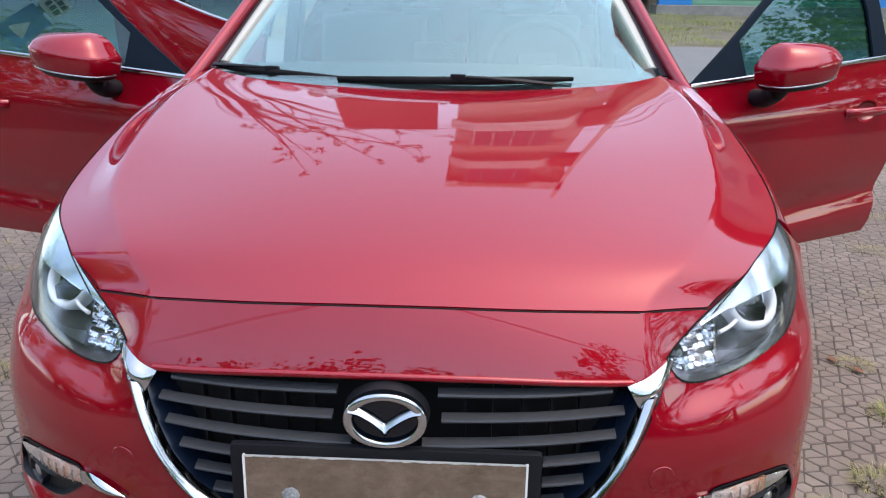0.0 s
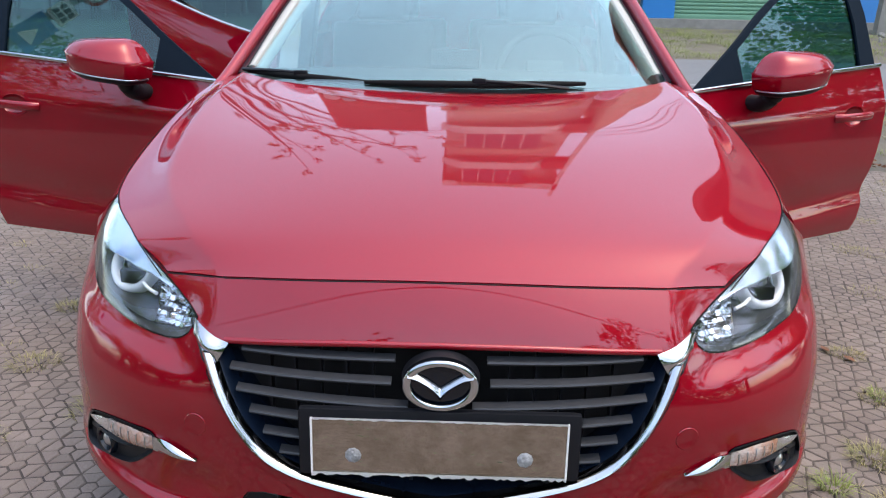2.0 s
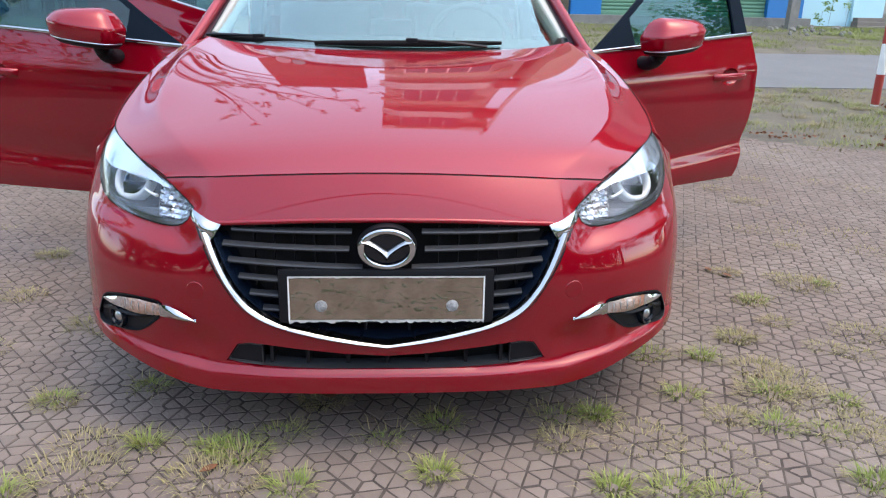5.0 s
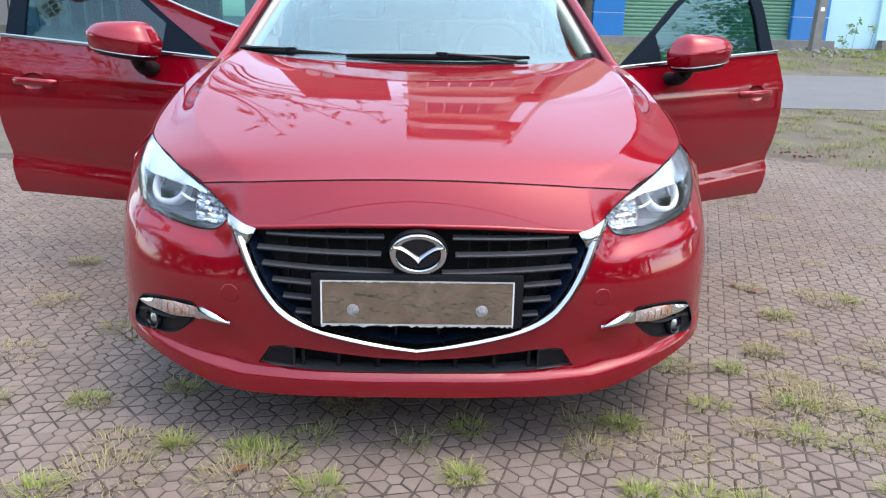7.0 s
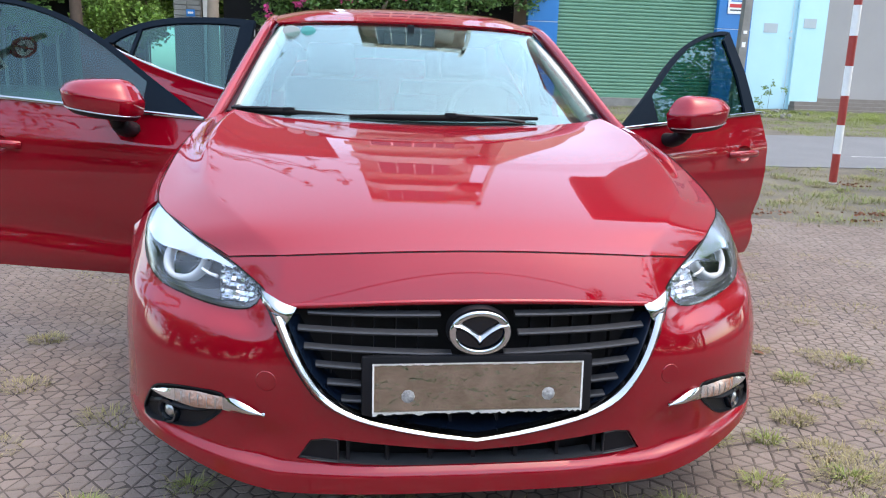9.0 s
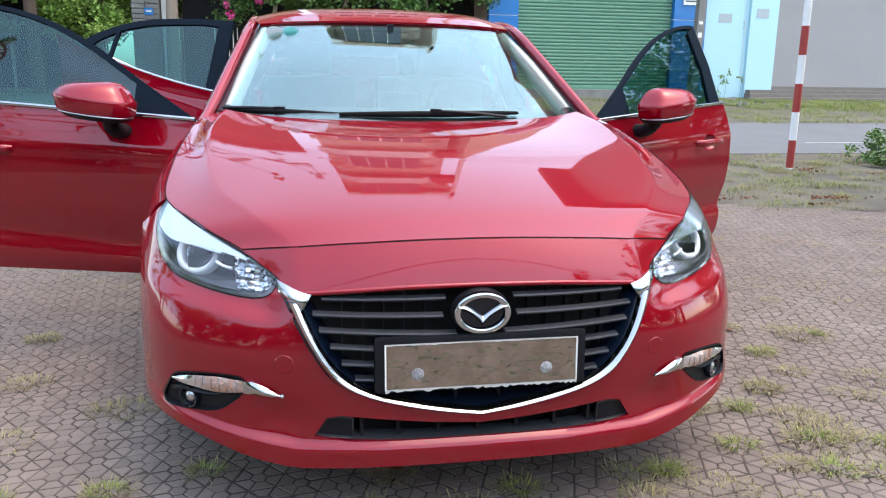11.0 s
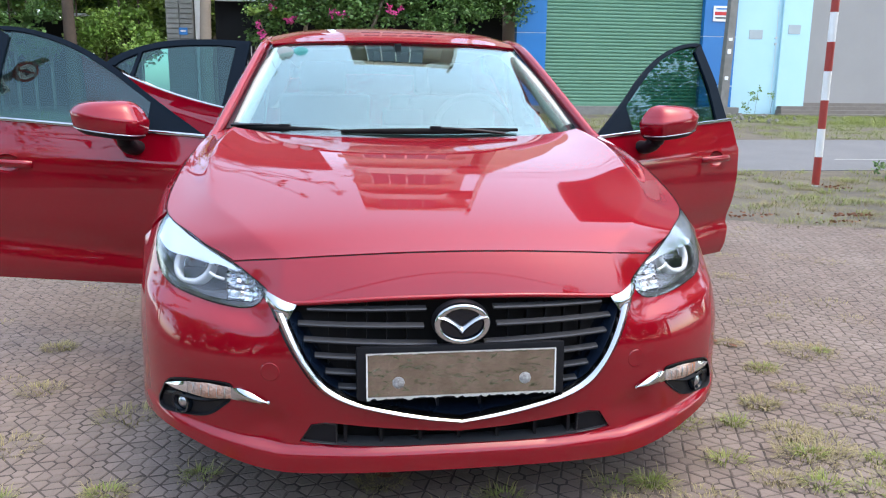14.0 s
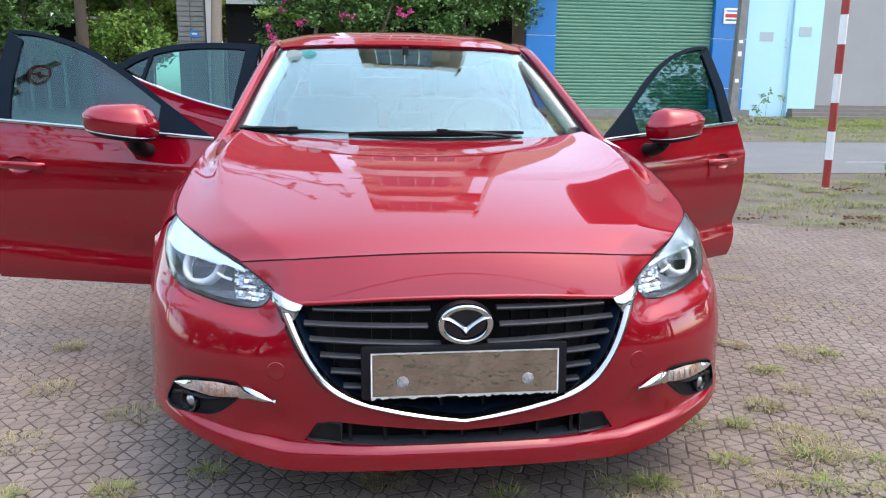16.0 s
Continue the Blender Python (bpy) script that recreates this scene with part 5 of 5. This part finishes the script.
part("post", tube([(0, .03, 0), (0, .03, 1.7), (0, .03, 3.4)], .04, 12), GREYW, post, "", 60)
part("disc", moved(lathe([(.0005, .006), (.115, .006), (.115, -.006)], 40), pose(0, -.02, 3.05, 90, 0, 0)), WHITE, post, "white disc")
part("disc_ring", moved(lathe([(.115, .010), (.155, .010), (.155, -.006)], 40), pose(0, -.02, 3.05, 90, 0, 0)), RED, post, "red ring")
part("disc_bar", moved(box(-.12, .12, -.006, .006, -.014, .014), pose(0, -.036, 3.05, 0, 45, 0)), RED, post)
part("pictogram", box(-.05, .05, -.032, -.028, 3.02, 3.07), SLATGREY, post)
part("white_board", box(-.13, .13, -.03, -.02, 2.52, 2.76, .004), WHITE, post)
for i in range(3):
    for j in range(2):
        part("lettering_bar", box(-.095 + .07 * i, -.045 + .07 * i, -.036, -.031, 2.56 + .09 * j, 2.62 + .09 * j), SLATGREY, post)
part("blue_board", box(-.15, .15, -.03, -.02, 2.08, 2.48, .004), BLUE2, post)
b = bmesh.new()
b.faces.new([b.verts.new(v) for v in ((-.1, -.034, 2.16), (.1, -.034, 2.16), (0, -.034, 2.34))])
part("triangle", thicken(b, .003, (0, -1, 0)), WHITE, post, "white triangle")
# overhead wires
for k, (z, sag) in enumerate(((6.7, .35), (7.0, .5))):
    w = empty("overhead_wire", "thin black overhead wire along the road", "wire", "overhead wires")
    part("strand", tube([(-30, -6.0 - .15 * k, z + 1.2), (-8, -6.0 - .15 * k, z), (2, -6.0 - .15 * k, z - sag), (14, -6.0 - .15 * k, z), (40, -6.0 - .15 * k, z + 1.0)], .016, 5, 30), RUBBER, w)
for k, z in enumerate((7.4, 7.7, 8.0)):
    w = empty("overhead_wire", "thin black overhead wire along the road", "wire", "overhead wires")
    part("strand", tube([(-40, 13.2 + .2 * k, z), (-10, 13.2 + .2 * k, z - .5), (10.6, 13.2 + .2 * k, z), (40, 13.2 + .2 * k, z - .3)], .012, 5, 30), RUBBER, w)


# ---- grass, stones ----
def blades(name, label, spots, material, seed):
    """Tufts of bent grass blades: spots of x, y, radius, height, number."""
    r = np.random.RandomState(seed)
    vs, fs = [], []
    for x, y, rad, h, n in spots:
        for _ in range(n):
            a, d = r.uniform(0, 6.283), rad * math.sqrt(r.uniform(0, 1))
            bx, by = x + d * math.cos(a), y + d * math.sin(a) * .8
            z = ground_z(by) - .01
            hh, out = h * r.uniform(.35, 1.1), r.uniform(.3, 1.7) if h < .15 else r.uniform(.2, .9)
            la = a + r.uniform(-.8, .8)
            dx, dy = math.cos(la) * hh * out, math.sin(la) * hh * out
            w = r.uniform(.0005, .0012) * (1 + h * 12)
            px_, py_ = -math.sin(la) * w, math.cos(la) * w
            m = len(vs)
            vs += [(bx - px_, by - py_, z), (bx + px_, by + py_, z), (bx + dx * .45 - px_ * .8, by + dy * .45 - py_ * .8, z + hh * .62),
                   (bx + dx * .45 + px_ * .8, by + dy * .45 + py_ * .8, z + hh * .62), (bx + dx, by + dy, z + hh * (1.02 - .33 * out))]
            fs += [(m, m + 1, m + 3, m + 2), (m + 2, m + 3, m + 4)]
    me = bpy.data.meshes.new(name)
    me.from_pydata(vs, [], fs)
    me.materials.append(material)
    return tagged(new(name, me), label, "grass", kind="stuff")


GREEN = [(0.59, 0.17), (0.55, -0.18), (0.69, -0.19), (0.81, -0.22), (0.88, 0.28), (1.04, 0.53), (1.09, 0.1), (1.21, 0.06), (1.21, -0.17), (0.86, 0.55),
         (0.48, 0.17), (1.16, 0.29), (-0.71, 0.37), (-0.63, 0.05), (-0.46, 0.04), (-0.38, 0.0), (-0.28, 0.09),
         (-0.23, -0.15), (-0.96, 0.3), (-1.25, 0.28), (0.15, 0.14), (-0.01, 0.06), (0.12, -0.1), (1.82, 1.22), (1.45, 1.04), (-0.9, -0.16), (1.36, 0.23)]
DRY = [(0.68, 0.04), (0.85, -0.06), (1.22, 0.68), (1.19, 0.44), (1.16, 0.27), (1.29, 0.25), (0.97, 0.15), (1.28, 0.02), (1.5, 0.6), (1.7, 0.71),
       (1.43, 0.82), (1.46, 1.36), (1.42, 1.02), (1.75, 1.2), (-0.96, 0.28), (-0.77, 0.05), (-0.77, -0.09), (-0.42, -0.1), (-1.36, 0.63), (-1.41, 1.11),
       (-1.51, 1.61), (-1.03, 0.82), (1.34, 0.1), (1.4, 0.0), (1.24, 0.35), (1.58, 0.55), (0.47, 0.04), (1.68, 1.3), (-0.19, 0.27)]
q = random.Random(21)
spots = [(x, y, q.uniform(.03, .06), q.uniform(.028, .055), q.randint(90, 180)) for x, y in GREEN]
blades("green_grass", "green grass tufts growing in the paver joints", spots, GRASS, 31)
spots = [(x, y, q.uniform(.06, .13), q.uniform(.022, .045), q.randint(190, 360)) for x, y in DRY] + [(x, y, .08, .045, 50) for x, y in GREEN]
spots += [(q.uniform(1.6, 4.6), q.uniform(1.5, 4.4), q.uniform(.05, .14), .035, q.randint(50, 120)) for _ in range(46)]
spots += [(q.uniform(-4.2, -1.3), q.uniform(.6, 4.2), q.uniform(.04, .08), .03, q.randint(30, 60)) for _ in range(30)]
spots += [(q.uniform(2.4, 9.5), q.uniform(4.4, 8.3), q.uniform(.1, .35), .055, q.randint(80, 160)) for _ in range(150)]
blades("dry_grass", "yellowed dry grass in the joints and beside the road", spots, STRAW, 32)
spots = [(q.uniform(2.2, 9.5), q.uniform(4.4, 8.3), q.uniform(.1, .3), .07, q.randint(60, 120)) for _ in range(110)]
spots += [(q.uniform(3.2, 17), 12.4 + 7.0 * q.random() ** 1.1, q.uniform(.2, .6), .095, q.randint(40, 90)) for _ in range(460)]
spots += [(q.uniform(10.6, 17), q.uniform(15.5, 19.0), q.uniform(.15, .45), .13, q.randint(50, 90)) for _ in range(150)]
spots += [(q.uniform(-15, 4), q.uniform(12.4, 19), q.uniform(.2, .5), .12, 40) for _ in range(150)]
blades("verge_grass", "green grass along the road's verges", spots, GRASS, 33)


def pebbles():
    r = random.Random(17)
    bm = bmesh.new()
    for _ in range(36):
        x, y = r.uniform(9.4, 12.2), r.uniform(16.5, 19.2)
        s = r.uniform(.04, .12)
        bmesh.ops.create_icosphere(bm, subdivisions=1, radius=s, matrix=pose(x, y, ground_z(y) + s * .2, r.uniform(0, 90), r.uniform(0, 90), 0) @ Matrix.Diagonal((1, r.uniform(.6, 1), r.uniform(.5, .8), 1)))
    return bm


tagged(part("rubble", pebbles(), CONC), "loose grey stones in the verge", "stones", kind="stuff")

# ---- fallen leaves ----
ORANGE = mat("fallen_leaf", (0.24, 0.085, 0.035), 0.7, var=0.8, scale=30, hue=(0.10, 0.055, 0.03))
for x, y, a in ((-.19, .30, 20), (-.15, .28, 80), (-.42, -.06, 130), (1.40, 1.36, 10), (1.44, 1.33, 200), (2.9, 4.6, 60), (3.4, 4.75, 120), (4.2, 4.9, 30)):
    pts = [(.0, .0), (.014, .020), (.016, .042), (.0, .068), (-.016, .042), (-.014, .020)]
    b = bmesh.new()
    b.faces.new([b.verts.new((u, v, .010 + 6 * u * u)) for u, v in pts])
    bmesh.ops.triangulate(b, faces=b.faces[:])
    lf = tagged(part("fallen_leaf", thicken(b, .001), ORANGE), "curled orange-brown leaf lying on the pavers", "leaf", "fallen leaves")
    lf.matrix_world = pose(x, y, .002, 0, 0, a) @ Matrix.Diagonal((.75, .75, .75, 1))


litter = leaves([(4.6, 4.7, .02, .9, .25, .012), (5.9, 7.0, .02, .5, .2, .012), (3.6, 4.95, .02, .6, .2, .012), (6.9, 6.6, .02, .6, .2, .012)], 260, .036, 91, .06)
litter.materials.append(ORANGE)
tagged(new("leaf_litter", litter), "dry brown leaf litter at the edge of the pavers", "leaf litter", kind="stuff")


# ---- pavers: a small hexagon and six trapezoids in each cell ----
CELL, SPIN = .124, radians(40)
U = Vector((math.cos(SPIN), math.sin(SPIN), 0)) * CELL
V = Vector((math.cos(SPIN + math.pi / 3), math.sin(SPIN + math.pi / 3), 0)) * CELL
BIG = [Vector((math.cos(SPIN + math.pi / 6 + k * math.pi / 3), math.sin(SPIN + math.pi / 6 + k * math.pi / 3), 0)) * CELL / math.sqrt(3) for k in range(6)]
SMALL = [b * .34 for b in BIG]


def piece(poly, gap=.0019, bevel=.0030, depth=.012):
    """A raised paver piece over a convex outline, its rim cut at a slant."""
    c = sum(poly, Vector()) / len(poly)
    n = len(poly)

    def inset(d):
        out = []
        for i in range(n):
            p, a, b = poly[i], poly[i - 1], poly[(i + 1) % n]
            e1, e2 = (p - a).normalized(), (b - p).normalized()
            n1, n2 = Vector((-e1.y, e1.x, 0)), Vector((-e2.y, e2.x, 0))
            k = 1 + n1.dot(n2)
            out.append(p + (n1 + n2) * (d / k))
        return out
    low_, top_ = inset(gap), inset(gap + bevel)
    vs = [v + Vector((0, 0, -depth)) for v in low_] + [v + Vector((0, 0, -bevel * .7)) for v in low_] + top_
    fs = [(i, (i + 1) % n, n + (i + 1) % n, n + i) for i in range(n)] + [(n + i, n + (i + 1) % n, 2 * n + (i + 1) % n, 2 * n + i) for i in range(n)]
    fs.append(tuple(range(2 * n, 3 * n)))
    return vs, fs


SHAPES = [piece(SMALL)] + [piece([SMALL[k], BIG[k], BIG[(k + 1) % 6], SMALL[(k + 1) % 6]]) for k in range(6)]
WHOLE = piece(BIG, .0022, .003)
pav = tagged(part("pavement", box(-.5, .5, -.62, .02, -.013, -.012), JOINT), "reddish clay pavers of hexagons and trapezoids with grassy joints", "pavement", kind="structure")
shape_mesh = []
for vs, fs in SHAPES:
    me = bpy.data.meshes.new("paver")
    me.from_pydata([tuple(v) for v in vs], [], fs)
    me.materials.append(PAVE)
    shape_mesh.append(me)
r = random.Random(77)
near_v, near_f, count = [], [], 0
for i in range(-110, 111):
    for j in range(-110, 111):
        c = U * i + V * j + Vector((.002, .221, 0))
        if not (-5.2 < c.x < 6.0 and -4.5 < c.y < 5.0):
            continue
        if c.y > (4.75 - .5 * max(c.x - 3.1, 0) if c.x > 0 else 4.4) + .35 * noise.noise(c * 1.5):
            continue
        fine = c.y > -.85 and not (abs(c.x) < .75 and c.y > .75)
        single = -.42 < c.x < .46 and -.56 < c.y < -.02
        for k, (vs, fs) in enumerate(SHAPES if fine or single else [WHOLE]):
            sink = -.0025 * r.random()
            tx, ty = r.uniform(-.012, .012), r.uniform(-.012, .012)
            if single and count < 300:
                ob = new("paver", shape_mesh[k])
                ob.parent = pav
                ob.location = (c.x + r.uniform(-.0013, .0013), c.y + r.uniform(-.0013, .0013), sink)
                ob.rotation_euler = (tx, ty, r.uniform(-.018, .018))
                count += 1
                continue
            m = len(near_v)
            jx, jy, jr = r.uniform(-.0013, .0013), r.uniform(-.0013, .0013), r.uniform(-.018, .018)
            near_v += [(c.x + v.x - jr * v.y + jx, c.y + v.y + jr * v.x + jy, v.z + sink + tx * v.y + ty * v.x) for v in vs]
            near_f += [tuple(m + a for a in f) for f in fs]
me = bpy.data.meshes.new("pavers")
me.from_pydata(near_v, [], near_f)
me.materials.append(PAVE)
rest = tagged(new("paver_field", me), kind="stuff")
rest.parent = pav
